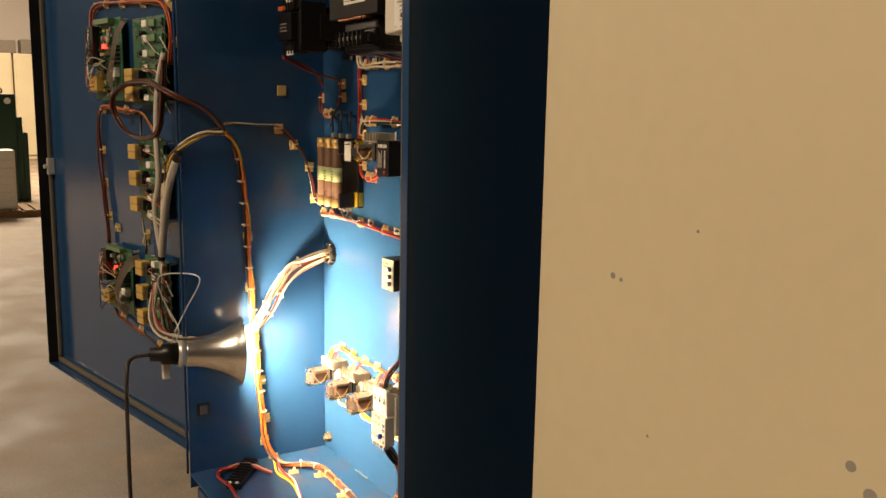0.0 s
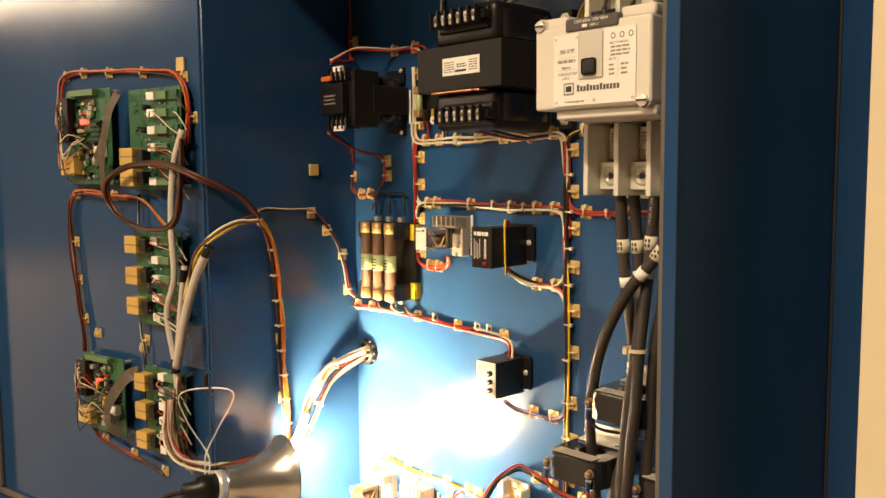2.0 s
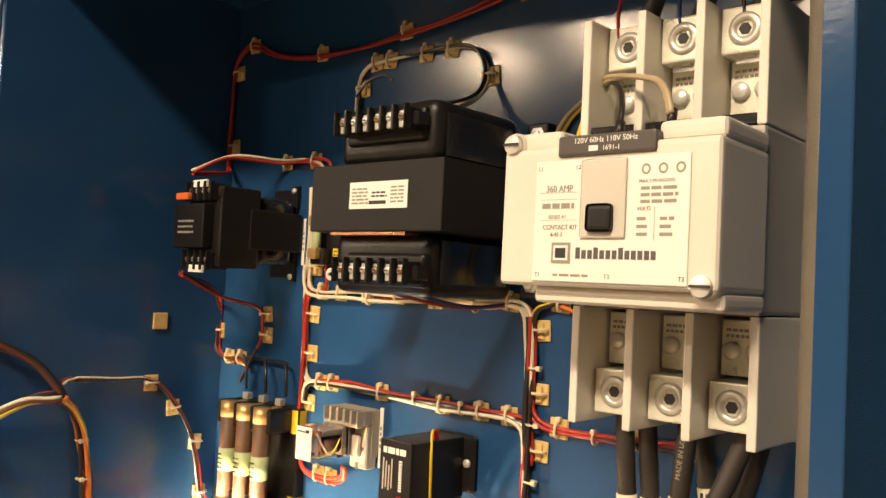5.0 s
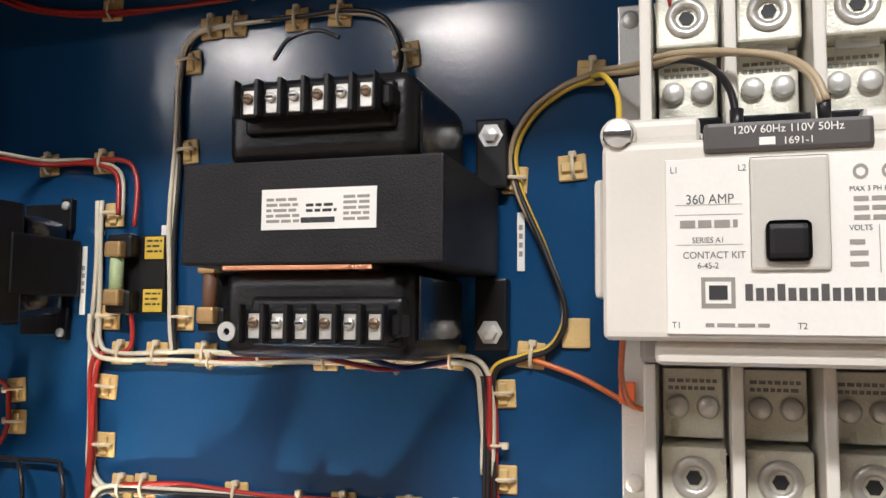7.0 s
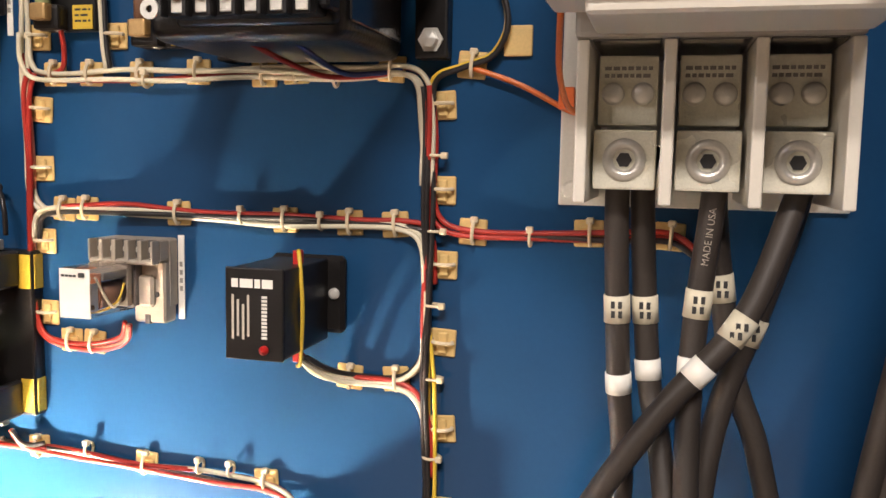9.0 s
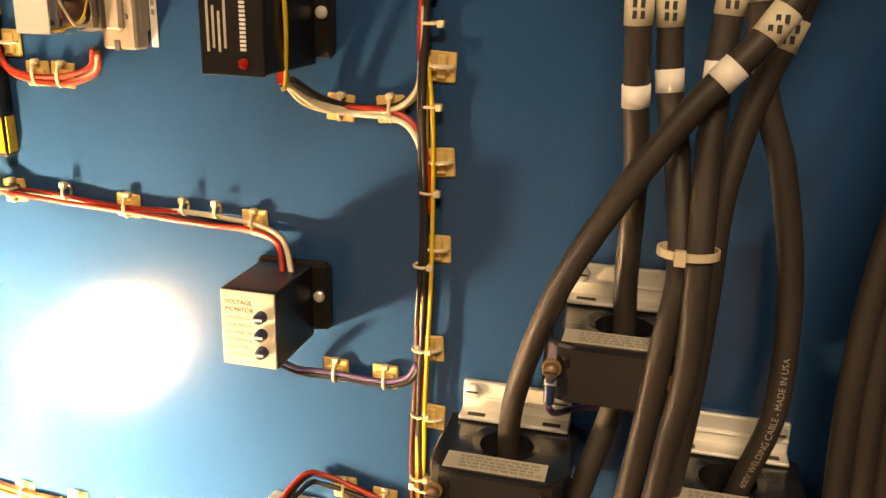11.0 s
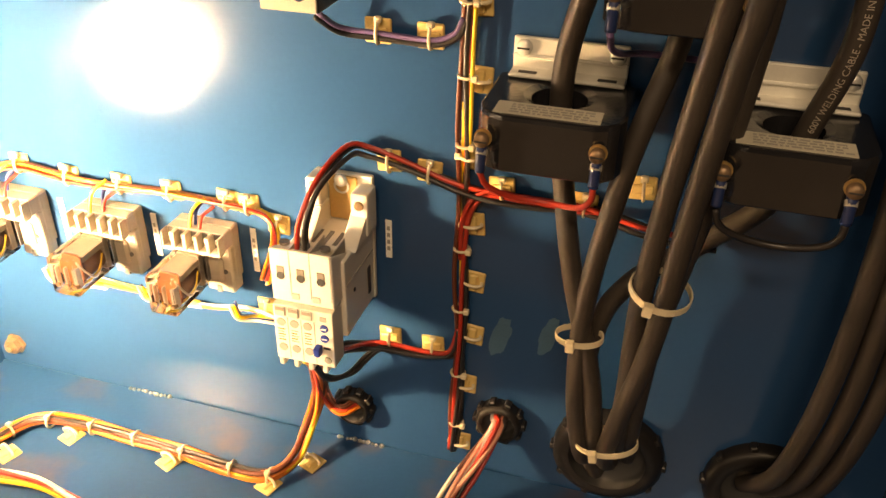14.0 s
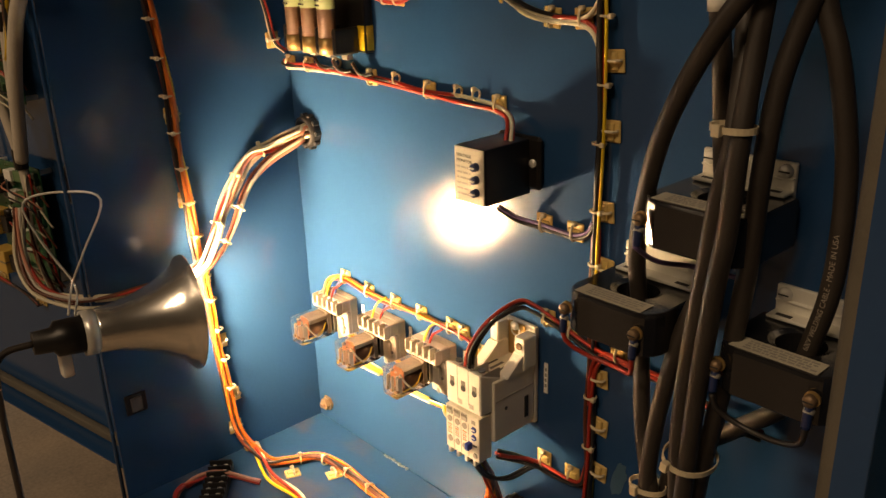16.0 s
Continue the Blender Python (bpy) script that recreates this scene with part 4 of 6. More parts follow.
# ---- current transformers ----
def current_transformer(loc, label):
    t = thing("current_transformer", loc, label, "current transformer", group="current transformers")
    bm = bmesh.new()
    n, ri = 40, 0.0175
    x0, x1, y0, y1, z0, z1 = -0.046, 0.044, -0.080, -0.004, -0.031, 0.005
    cx, cy = 0.0, -0.036
    rings = []
    # hole edge, dished lip, flat top, rounded shoulder, foot, and the hole's wall again
    for inset, zz in ((None, z1 - 0.003), (0.004, z1 - 0.0008), (0.002, z1), (0.0008, z1 - 0.0008), (0.0, z1 - 0.003), (0.0, z0 + 0.001), (0.001, z0), (None, z0)):
        ring = []
        for i in range(n):
            a = 2 * math.pi * (i + 0.5) / n
            c, s = math.cos(a), math.sin(a)
            if inset is None:
                ring.append(bm.verts.new((cx + ri * c, cy + ri * s, zz)))
                continue
            if inset == 0.004:
                ring.append(bm.verts.new((cx + (ri + 0.005) * c, cy + (ri + 0.005) * s, zz)))
                continue
            k = min((x1 - cx) / max(abs(c), 1e-6), ((y1 - cy) if s > 0 else (cy - y0)) / max(abs(s), 1e-6))
            k = min(k, 0.054)
            ring.append(bm.verts.new((cx + (k - inset) * c, cy + (k - inset) * s, zz)))
        rings.append(ring)
    for p, q in zip(rings, rings[1:] + rings[:1]):
        for i in range(n):
            j = (i + 1) % n
            bm.faces.new((p[i], q[i], q[j], p[j]))
    part("body", bm, BLACKG, t)
    lb = part("paper_label", box(-0.033, 0.030, -0.0765, -0.0585, z1 + 0.0002, z1 + 0.0006), OLDPAPER, t, "aged printed paper label")
    bm = bmesh.new()
    rr = random.Random(2)
    for r in range(4):
        x = -0.024
        while x < 0.026 - 0.004 * (r % 2):
            w = rr.uniform(0.0015, 0.006)
            add_box(bm, x, x + w, -0.0740 + 0.0036 * r, -0.0722 + 0.0036 * r, z1 + 0.0006, z1 + 0.0008)
            x += w + 0.0012
    part("print", bm, GREYINK, lb)
    br = add_box(bmesh.new(), -0.037, 0.037, -0.004, 0.0, -0.028, 0.028, 0.0008, 1)
    add_box(br, -0.037, 0.037, -0.0062, -0.003, 0.0150, 0.0172, 0.0008, 1)
    add_box(br, -0.037, 0.037, -0.018, -0.003, 0.0054, 0.0080, 0.0008, 1)
    bk = part("bracket", br, ZINC, t, "bright zinc mounting bracket")
    for x in (-0.030, 0.030):
        sc2 = part("bracket_screw", lathe([(0, 0.0055), (0.002, 0.0053), (0.0035, 0.004), (0.004, 0)], (x, -0.004, 0.0215), (0, -1, 0), 18), STEEL, bk, smooth=True)
        part("slot", box(x - 0.0040, x + 0.0040, -0.0083, -0.0078, 0.0209, 0.0221), INK, sc2)
        part("bracket_slot", box(x * 0.85 - 0.006, x * 0.85 + 0.006, -0.0150, -0.0105, 0.0078, 0.0083, 0.0002, 1), INK, bk)
    for x in (-0.037, 0.031):
        p = part("terminal_stud", lathe([(0, 0.0046), (0.003, 0.0046), (0.0045, 0.0036), (0.0050, 0.0)], (x, -0.0830, -0.010), (0, -1, 0), 18), DULLBRASS, t, "tarnished brass terminal screw", smooth=True)
        part("washer", lathe([(0, 0.0), (0, 0.0055), (0.0014, 0.0055), (0.0014, 0.0)], (x, -0.0802, -0.010), (0, -1, 0), 18), BRASS, p)
        part("slot", box(x - 0.0036, x + 0.0036, -0.0882, -0.0876, -0.0105, -0.0095), INK, p)
        part("ring_lug", tube([(x, -0.0825, -0.014), (x, -0.0845, -0.019), (x, -0.0855, -0.030)], 0.0032, 10), FERRULE, p, "blue crimp lug", smooth=True)
        part("crimp", cyl((x, -0.0828, -0.0165), (x, -0.0846, -0.0195), 0.0036), TIN, p, smooth=True)
    return t


current_transformer((0.550, 0, 1.492), "black current transformer on a zinc bracket, cable through it")
current_transformer((0.617, 0, 1.584), "black current transformer on a zinc bracket, set higher")
current_transformer((0.687, 0, 1.492), "black current transformer on a zinc bracket beside the cables")

# ---- main contactor ----
mc = thing("main_contactor", (0.653, 0, 1.983), "large beige three-pole contactor, printed white front plate", "contactor")
mc.scale = (1, 1.085, 1)
part("base_plate", box(-0.086, 0.087, -0.004, 0.0, -0.158, 0.163, 0.001), STEEL, mc, "bright zinc base plate")
for x in (-0.078, 0.078):
    for z in (-0.148, 0.153):
        screw(mc, x, -0.004, z, 0.006)
part("body", box(-0.068, 0.070, -0.10, -0.004, -0.068, 0.052, 0.003), GREYPL, mc)
cover = part("cover", box(-0.0800, 0.0725, -0.164, -0.098, -0.0555, 0.034, 0.004, 3), BEIGE, mc)
part("cover_shoulder", box(-0.058, 0.0725, -0.155, -0.098, -0.0665, -0.055, 0.004, 3), BEIGE, cover)
part("cover_shoulder", box(-0.0795, -0.0365, -0.160, -0.098, 0.0325, 0.0455, 0.004, 3), BEIGE, cover)
part("cover_shoulder", box(0.030, 0.0725, -0.158, -0.098, 0.0335, 0.046, 0.004, 3), BEIGE, cover)
part("side_wing", box(-0.0865, -0.0805, -0.140, -0.098, -0.036, 0.022, 0.003), BEIGE, cover)
coil = part("coil_block", box(-0.0355, 0.0330, -0.1662, -0.100, 0.0265, 0.0400, 0.002), COILGREY, mc, "grey-brown coil block with white lettering")
text("lettering", "120V 60Hz 110V 50Hz", 0.0048, pose(-0.0235, -0.1664, 0.0345), PAPER, coil)
text("lettering", "1691-1", 0.0045, pose(-0.0030, -0.1664, 0.0292), PAPER, coil)
part("print", box(-0.0125, -0.0060, -0.1664, -0.1661, 0.0292, 0.0326), PAPER, coil)
pl = part("front_plate", box(-0.052, 0.055, -0.1652, -0.1642, -0.044, 0.026, 0.0003, 1), PAPER, cover, "white printed front plate")
pl.scale, pl.location = (1, 1, 1.1), (0, 0, -0.0041)
rec = part("indicator_frame", box(-0.0168, 0.0148, -0.1668, -0.1652, -0.0250, 0.0240, 0.0014), SURROUND, cover, "grey indicator surround")
part("indicator_window", box(-0.0110, 0.0072, -0.1690, -0.1660, -0.0215, -0.004, 0.0035, 3), BLACK, rec, "black square indicator window")
for w, x, z, s in (("L1", -0.050, 0.0205, 0.0036), ("L2", -0.0215, 0.0205, 0.0036), ("360 AMP", -0.0435, 0.0078, 0.0054), ("SERIES A1", -0.0410, -0.0078, 0.0032), ("CONTACT KIT", -0.0450, -0.0140, 0.0039), ("6-45-2", -0.039, -0.0180, 0.0034), ("T1", -0.050, -0.0415, 0.0036), ("T2", 0.001, -0.0415, 0.0036), ("T3", 0.0495, -0.0415, 0.0036), ("VOLTS", 0.022, -0.004, 0.003), ("MAX 3 PH RATING", 0.0225, 0.011, 0.0028)):
    text("lettering", w, s, pose(x, -0.1653, z), DARKGREY, pl)
bars(pl, -0.046, -0.022, -0.1653, 0.0012, 1, 0.004, 0.003, GREYINK, 10)
bars(pl, 0.024, 0.048, -0.1653, 0.009, 3, 0.0036, 0.0018, GREYINK, 11)
bars(pl, 0.022, 0.030, -0.1653, -0.0075, 3, 0.0042, 0.0018, GREYINK, 12)
bars(pl, 0.037, 0.046, -0.1653, -0.0075, 3, 0.0042, 0.0018, GREYINK, 13)
bars(pl, -0.036, -0.010, -0.1653, -0.0395, 1, 0.004, 0.0014, GREYINK, 14)
for z in (0.0075, 0.0035, -0.0085):
    part("rule", box(-0.048, -0.020, -0.1654, -0.1652, z - 0.0002, z), GREYINK, pl)
part("rule", box(0.0333, 0.0336, -0.1654, -0.1652, -0.020, -0.002), GREYINK, pl)
for k in range(3):
    part("approval_mark", lathe([(0, 0.0018), (0, 0.0030), (0.0002, 0.0030), (0.0002, 0.0018)], (0.027 + 0.011 * k, -0.1652, 0.0185), (0, -1, 0), 20), GREYINK, pl, "round approval mark")
lg = part("logo_frame", box(-0.0375, -0.0235, -0.1655, -0.1652, -0.0335, -0.0215), GREYINK, pl, "square framed logo")
part("logo_field", box(-0.0358, -0.0252, -0.1658, -0.1655, -0.0318, -0.0232), PAPER, lg)
part("logo_mark", box(-0.0343, -0.0267, -0.1661, -0.1658, -0.0303, -0.0247, 0.0), INK, lg)
for k in range(13):
    part("brand_bar", box(-0.0195 + 0.0043 * k, -0.0164 + 0.0043 * k, -0.1655, -0.1652, -0.0306, -0.0242 if k in (0, 3, 7) else -0.0257), DARKGREY, pl)
for x, z in ((-0.0725, 0.0375), (0.0635, -0.052)):
    bs = part("cover_boss", lathe([(0, 0.0085), (0.012, 0.0083), (0.013, 0.007)], (x, -0.150, z), (0, -1, 0), 20), BEIGE, cover, smooth=True)
    s2 = part("cover_screw", lathe([(0, 0.0066), (0.003, 0.0062), (0.0042, 0.0)], (x, -0.1630, z), (0, -1, 0), 18), STEEL, bs)
    part("slot", box(x - 0.006, x + 0.006, -0.1680, -0.1668, z - 0.0008, z + 0.0008), INK, s2)
auxc = part("auxiliary_contact", box(-0.084, -0.0715, -0.09, -0.03, -0.030, 0.030, 0.002), BEIGE, mc)
for z in (-0.018, 0.0, 0.018):
    screw(auxc, -0.078, -0.09, z, 0.004)
# three poles, line above and load below
POLES = (-0.042, 0.001, 0.045)
for i in range(4):
    x = -0.0635 + 0.0433 * i
    part("pole_barrier", box(x - 0.0032, x + 0.0032, -0.098, -0.004, -0.152, -0.0685, 0.0012), BEIGE, mc)
    part("pole_barrier", box(x - 0.0032, x + 0.0032, -0.098, -0.004, 0.0525, 0.140, 0.0012), BEIGE, mc)
for x in POLES:
    for s in (-1, 1):
        zc = -0.129 if s < 0 else 0.122
        lug = part("cable_lug", box(x - 0.0165, x + 0.0165, -0.078, -0.040, zc - 0.016, zc + 0.016, 0.0015), LUGM, mc, "tinned cable lug with hex screw")
        part("lug_screw", lathe([(-0.002, 0.0), (-0.002, 0.0058), (0.0012, 0.0058), (0.0012, 0.0105), (0.0, 0.0115)], (x, -0.0785, zc), (0, -1, 0), 24), TIN, lug, smooth=True)
        part("hex_socket", lathe([(-0.0008, 0.0), (-0.0008, 0.0042), (-0.0016, 0.0042)], (x, -0.0797, zc), (0, -1, 0), 6), INK, lug)
        zb = -0.094 if s < 0 else 0.083
        bus = part("bus_bar", box(x - 0.016, x + 0.016, -0.062, -0.052, zb - 0.016, zb + 0.022, 0.001), LUGM, mc, "tinned bus bar with two bolts")
        for dx in (-0.008, 0.008):
            part("bus_bolt", lathe([(0, 0.0062), (0.003, 0.0062), (0.0042, 0.0048), (0.0042, 0.0)], (x + dx, -0.062, zb + 0.001), (0, -1, 0), 18), STEEL, bus, smooth=True)
        rr = random.Random(4)
        for r in (0, 1):
            xx = x - 0.013
            while xx < x + 0.012:
                w = rr.uniform(0.002, 0.004)
                part("stamped_mark", box(xx, xx + w, -0.0624, -0.0621, zb + 0.010 + 0.004 * r, zb + 0.012 + 0.004 * r), GREYINK, bus)
                xx += w + 0.001
        part("arc_chute", box(x - 0.0175, x + 0.0175, -0.095, -0.03, min(s * 0.062, s * 0.069) + (0.0 if s < 0 else -0.008), max(s * 0.062, s * 0.069) + (0.0 if s < 0 else -0.008), 0.001), BLACKG, mc)
part("hanging_tag", box(-0.087, -0.077, -0.012, -0.006, -0.098, -0.084, 0.001), ORANGEPL, mc, "orange clip")


# ---- power cables ----
def cable_print(path, start, words, size, r, parent):
    """Lettering wrapped onto a cable's jacket, reading upwards from the height start."""
    run = [p for p in (path if path[0].z < path[-1].z else path[::-1]) if p.z >= start]
    gap = [0.0]
    for p, q in zip(run, run[1:]):
        gap.append(gap[-1] + (q - p).length)
    ob = text("print", words, size, Matrix.Identity(4), GREYW, parent)
    for v in ob.data.vertices:
        u, w = min(max(v.co.x, 0.0), gap[-1] - 1e-5), v.co.z - size * 0.35
        i = max(k for k in range(len(gap) - 1) if gap[k] <= u)
        d = (run[i + 1] - run[i]).normalized()
        p = run[i] + d * (u - gap[i])
        n = (Vector((0.0, -1, 0.12)) - d * Vector((0.0, -1, 0.12)).dot(d)).normalized()
        v.co = p + (r + 0.00025) * (math.cos(w / r) * n + math.sin(w / r) * n.cross(d))
    return ob


def cable(label, pts, bands=(), r=0.0070, words="", start=0.0):
    t = thing("power_cable", pts[0], label, "cable", group="power cables")
    o = Vector(pts[0])
    path = smooth_path([Vector(p) - o for p in pts], 8)
    part("jacket", add_tube(bmesh.new(), path, r, 14), RUBBER, t, smooth=True)
    if words:
        cable_print(path, start - o.z, words, 0.0052, r, t)
    for z, h, m in bands:
        j = min(range(1, len(path) - 1), key=lambda i: abs(path[i].z + o.z - z))
        d = (path[j + 1] - path[j - 1]).normalized()
        b = part("marker_sleeve", cyl(path[j] - d * h, path[j] + d * h, r * 1.09, n=16), m, t, "printed pale marker sleeve", smooth=True)
        if h > 0.007:
            bm = bmesh.new()
            for k in range(4):
                q = path[j] + d * (h * (0.35 if k % 2 else -0.35)) + Vector(((-0.003, 0.001)[k // 2], -r * 1.11, 0))
                add_box(bm, q.x, q.x + 0.0022, q.y, q.y + 0.001, q.z - 0.002, q.z + 0.002)
            part("print", bm, INK, b)
    return t


PC = "thick black rubber welding cable with pale marker sleeves"
B1, B2 = mat("printed_sleeve", (0.68, 0.63, 0.48), 0.5, scale=120, var=0.1), PAPER
cable(PC, [(0.713, -0.063, 1.867), (0.702, -0.065, 1.837), (0.678, -0.078, 1.772), (0.640, -0.084, 1.723), (0.606, -0.080, 1.670), (0.578, -0.067, 1.613), (0.556, -0.049, 1.540), (0.551, -0.036, 1.487), (0.556, -0.036, 1.446), (0.571, -0.049, 1.377), (0.593, -0.054, 1.294), (0.601, -0.043, 1.220), (0.604, -0.011, 1.194), (0.604, 0.000, 1.191)], ((1.768, 0.008, B1), (1.743, 0.006, B2)))
cable(PC, [(0.610, -0.063, 1.862), (0.607, -0.060, 1.831), (0.611, -0.054, 1.733), (0.615, -0.049, 1.685), (0.615, -0.038, 1.621), (0.617, -0.033, 1.575), (0.615, -0.035, 1.535), (0.598, -0.049, 1.468), (0.583, -0.054, 1.366), (0.583, -0.054, 1.282), (0.592, -0.043, 1.214), (0.596, -0.011, 1.182), (0.596, 0.000, 1.180)], ((1.765, 0.008, B1), (1.725, 0.006, B2)))
cable(PC, [(0.623, -0.056, 1.862), (0.621, -0.052, 1.831), (0.628, -0.049, 1.733), (0.636, -0.059, 1.693), (0.643, -0.076, 1.638), (0.639, -0.081, 1.599), (0.633, -0.081, 1.541), (0.624, -0.078, 1.464), (0.618, -0.071, 1.380), (0.618, -0.059, 1.295), (0.617, -0.043, 1.226), (0.620, -0.011, 1.198), (0.620, 0.000, 1.196)], ((1.762, 0.008, B1), (1.732, 0.006, B2)))
cable(PC, [(0.659, -0.065, 1.864), (0.659, -0.065, 1.835), (0.652, -0.065, 1.756), (0.651, -0.073, 1.695), (0.652, -0.084, 1.640), (0.652, -0.089, 1.583), (0.647, -0.089, 1.542), (0.639, -0.086, 1.465), (0.629, -0.078, 1.351), (0.617, -0.065, 1.277), (0.610, -0.049, 1.220), (0.614, -0.011, 1.177), (0.614, 0.000, 1.175)], ((1.772, 0.008, B1), (1.743, 0.006, B2)), words="MADE IN USA", start=1.795)
cable(PC, [(0.664, -0.054, 1.863), (0.661, -0.045, 1.827), (0.675, -0.043, 1.736), (0.691, -0.043, 1.689), (0.704, -0.043, 1.623), (0.706, -0.045, 1.550), (0.693, -0.039, 1.490), (0.684, -0.039, 1.447), (0.652, -0.039, 1.413), (0.609, -0.039, 1.371), (0.591, -0.039, 1.328), (0.585, -0.037, 1.243), (0.603, -0.011, 1.167), (0.603, 0.000, 1.165)], ((1.786, 0.008, B1), (1.745, 0.006, B2)), words="600V WELDING CABLE - MADE IN USA", start=1.494)
cable(PC, [(0.705, -0.054, 1.865), (0.704, -0.048, 1.831), (0.688, -0.048, 1.773), (0.670, -0.052, 1.719), (0.661, -0.059, 1.671), (0.659, -0.065, 1.615), (0.656, -0.065, 1.545), (0.646, -0.065, 1.451), (0.630, -0.059, 1.343), (0.626, -0.043, 1.244), (0.627, -0.011, 1.189), (0.627, 0.000, 1.187)], ((1.756, 0.008, B1),))
for k, x in enumerate(POLES):
    xt = 0.655 + x
    e = 0.022 * (k - 1)
    cable("thick black rubber supply cable arching from the top lugs", [(xt, -0.06, 2.095), (xt, -0.06, 2.13), (xt + 0.03, -0.065, 2.168 + 0.006 * k), (0.735 + 0.012 * k, -0.066, 2.178 - 0.01 * k), (0.785 + 0.012 * k, -0.07, 2.10), (0.788 + 0.01 * k, -0.075, 1.95), (0.768 + e * 0.5, -0.07, 1.76), (0.750 + e * 0.5, -0.065, 1.61), (0.758 + e * 0.6, -0.062, 1.43), (0.757 + e * 0.7, -0.06, 1.32), (0.748 + e * 0.7, -0.045, 1.235), (0.736 + e * 0.7, -0.01, 1.185), (0.736 + e * 0.7, 0.0, 1.182)], ((2.165, 0.008, B1),))


def strap(loc, rx, ry, label="natural nylon cable tie round the power cables", tilt=0.0):
    t = thing("cable_tie", loc, label, "cable tie", group="large cable ties", ry=tilt)
    bm = bmesh.new()
    prof = [Vector((rx * math.cos(2 * math.pi * k / 24), ry * math.sin(2 * math.pi * k / 24), 0)) for k in range(25)]
    for a, b in zip(prof, prof[1:]):
        vs = [bm.verts.new(p + Vector((0, 0, h))) for p, h in ((a, -0.0022), (b, -0.0022), (b, 0.0022), (a, 0.0022))]
        bm.faces.new(vs)
    bmesh.ops.remove_doubles(bm, verts=bm.verts, dist=1e-5)
    bmesh.ops.solidify(bm, geom=bm.faces, thickness=0.001)
    part("strap", bm, NYLON, t)
    part("lock", box(-rx * 0.45, -rx * 0.45 + 0.006, -ry - 0.004, -ry + 0.002, -0.004, 0.004, 0.001), NYLON, t)
    return t


strap((0.646, -0.082, 1.650), 0.016, 0.012)
strap((0.581, -0.052, 1.329), 0.017, 0.012, tilt=-4)
strap((0.629, -0.071, 1.390), 0.020, 0.024, tilt=8)
strap((0.610, -0.048, 1.233), 0.024, 0.016, tilt=-10)

# ---- thin wiring on the panel ----
W = -0.0062
def H(label, pts, mats, r=0.0019, seed=1, **k):
    return harness(label, [(p[0], p[2] if len(p) > 2 else W, p[1]) for p in pts], mats, r, seed=seed, **k)


H("long vertical loom of red, black, white and yellow wires", [(0.479, 1.900), (0.481, 1.868), (0.483, 1.780), (0.484, 1.692), (0.485, 1.602), (0.481, 1.510), (0.482, 1.417), (0.482, 1.346), (0.484, 1.263), (0.482, 1.190), (0.481, 1.148)], [RED, DARK, DARK, YELLOW, BROWN, DARK], seed=2)
H("single yellow wire beside the long loom", [(0.484, 1.735, -0.007), (0.4890, 1.69, -0.010), (0.4900, 1.60, -0.010), (0.4875, 1.51, -0.010), (0.4870, 1.45, -0.009), (0.4840, 1.40, -0.006)], [YELLOW], 0.0015, seed=103)
H("cream and red wires along the transformer row", [(0.168, 1.940), (0.171, 1.917), (0.188, 1.908), (0.263, 1.908), (0.318, 1.909), (0.369, 1.909), (0.431, 1.910), (0.462, 1.911), (0.476, 1.903), (0.480, 1.879), (0.481, 1.835)], [WHITE, WHITE, RED, WHITE], seed=3)
H("yellow, black and tan wires rising to the main contactor", [(0.482, 1.879), (0.485, 1.904), (0.503, 1.912), (0.524, 1.920), (0.533, 1.944), (0.520, 1.983), (0.502, 2.024), (0.498, 2.052), (0.509, 2.076), (0.530, 2.092), (0.549, 2.096, -0.013), (0.562, 2.093, -0.035)], [YELLOW, DARK, TANW], seed=4)
H("tan coil lead crossing over the top poles", [(0.555, 2.095, -0.025), (0.584, 2.084, -0.07), (0.606, 2.080, -0.097), (0.633, 2.074, -0.116), (0.656, 2.067, -0.124), (0.668, 2.055, -0.132), (0.673, 2.040, -0.135)], [TANW, TANW], 0.0021, seed=6)
H("black coil lead over the top poles", [(0.555, 2.092, -0.025), (0.584, 2.081, -0.07), (0.606, 2.077, -0.099), (0.622, 2.068, -0.114), (0.631, 2.053, -0.125), (0.634, 2.036, -0.132)], [DARK], 0.0020, seed=7)
H("yellow lead dropping beside the contactor", [(0.552, 2.095, -0.02), (0.562, 2.086, -0.05), (0.572, 2.066, -0.075), (0.574, 2.040, -0.09)], [YELLOW], 0.0018, seed=8)
for x, y, z in ((0.673, -0.135, 2.040), (0.634, -0.132, 2.036)):
    t = thing("wire_boot", (x, y, z), "black sleeved push-on terminal on a coil lead", "terminal", group="coil terminals")
    part("sleeve", cyl((0, 0.0005, 0.004), (0, -0.001, -0.008), 0.0034, 0.0030, n=12), DARK, t, smooth=True)
    part("blade", box(-0.0026, 0.0026, -0.002, -0.0005, -0.0135, -0.0075, 0.0003, 1), TIN, t)
H("orange coil wires beside the contactor", [(0.508, 1.912), (0.540, 1.901), (0.569, 1.886), (0.580, 1.882, -0.011)], [ORANGE], seed=5)
H("orange coil wires beside the contactor", [(0.576, 1.933, -0.097), (0.571, 1.905, -0.054), (0.573, 1.887, -0.022), (0.580, 1.882, -0.011)], [ORANGE], seed=6)
H("red and cream wires down the panel", [(0.168, 2.028), (0.168, 1.977), (0.167, 1.914), (0.168, 1.862), (0.169, 1.825), (0.178, 1.811), (0.195, 1.808)], [WHITE, WHITE], seed=7)
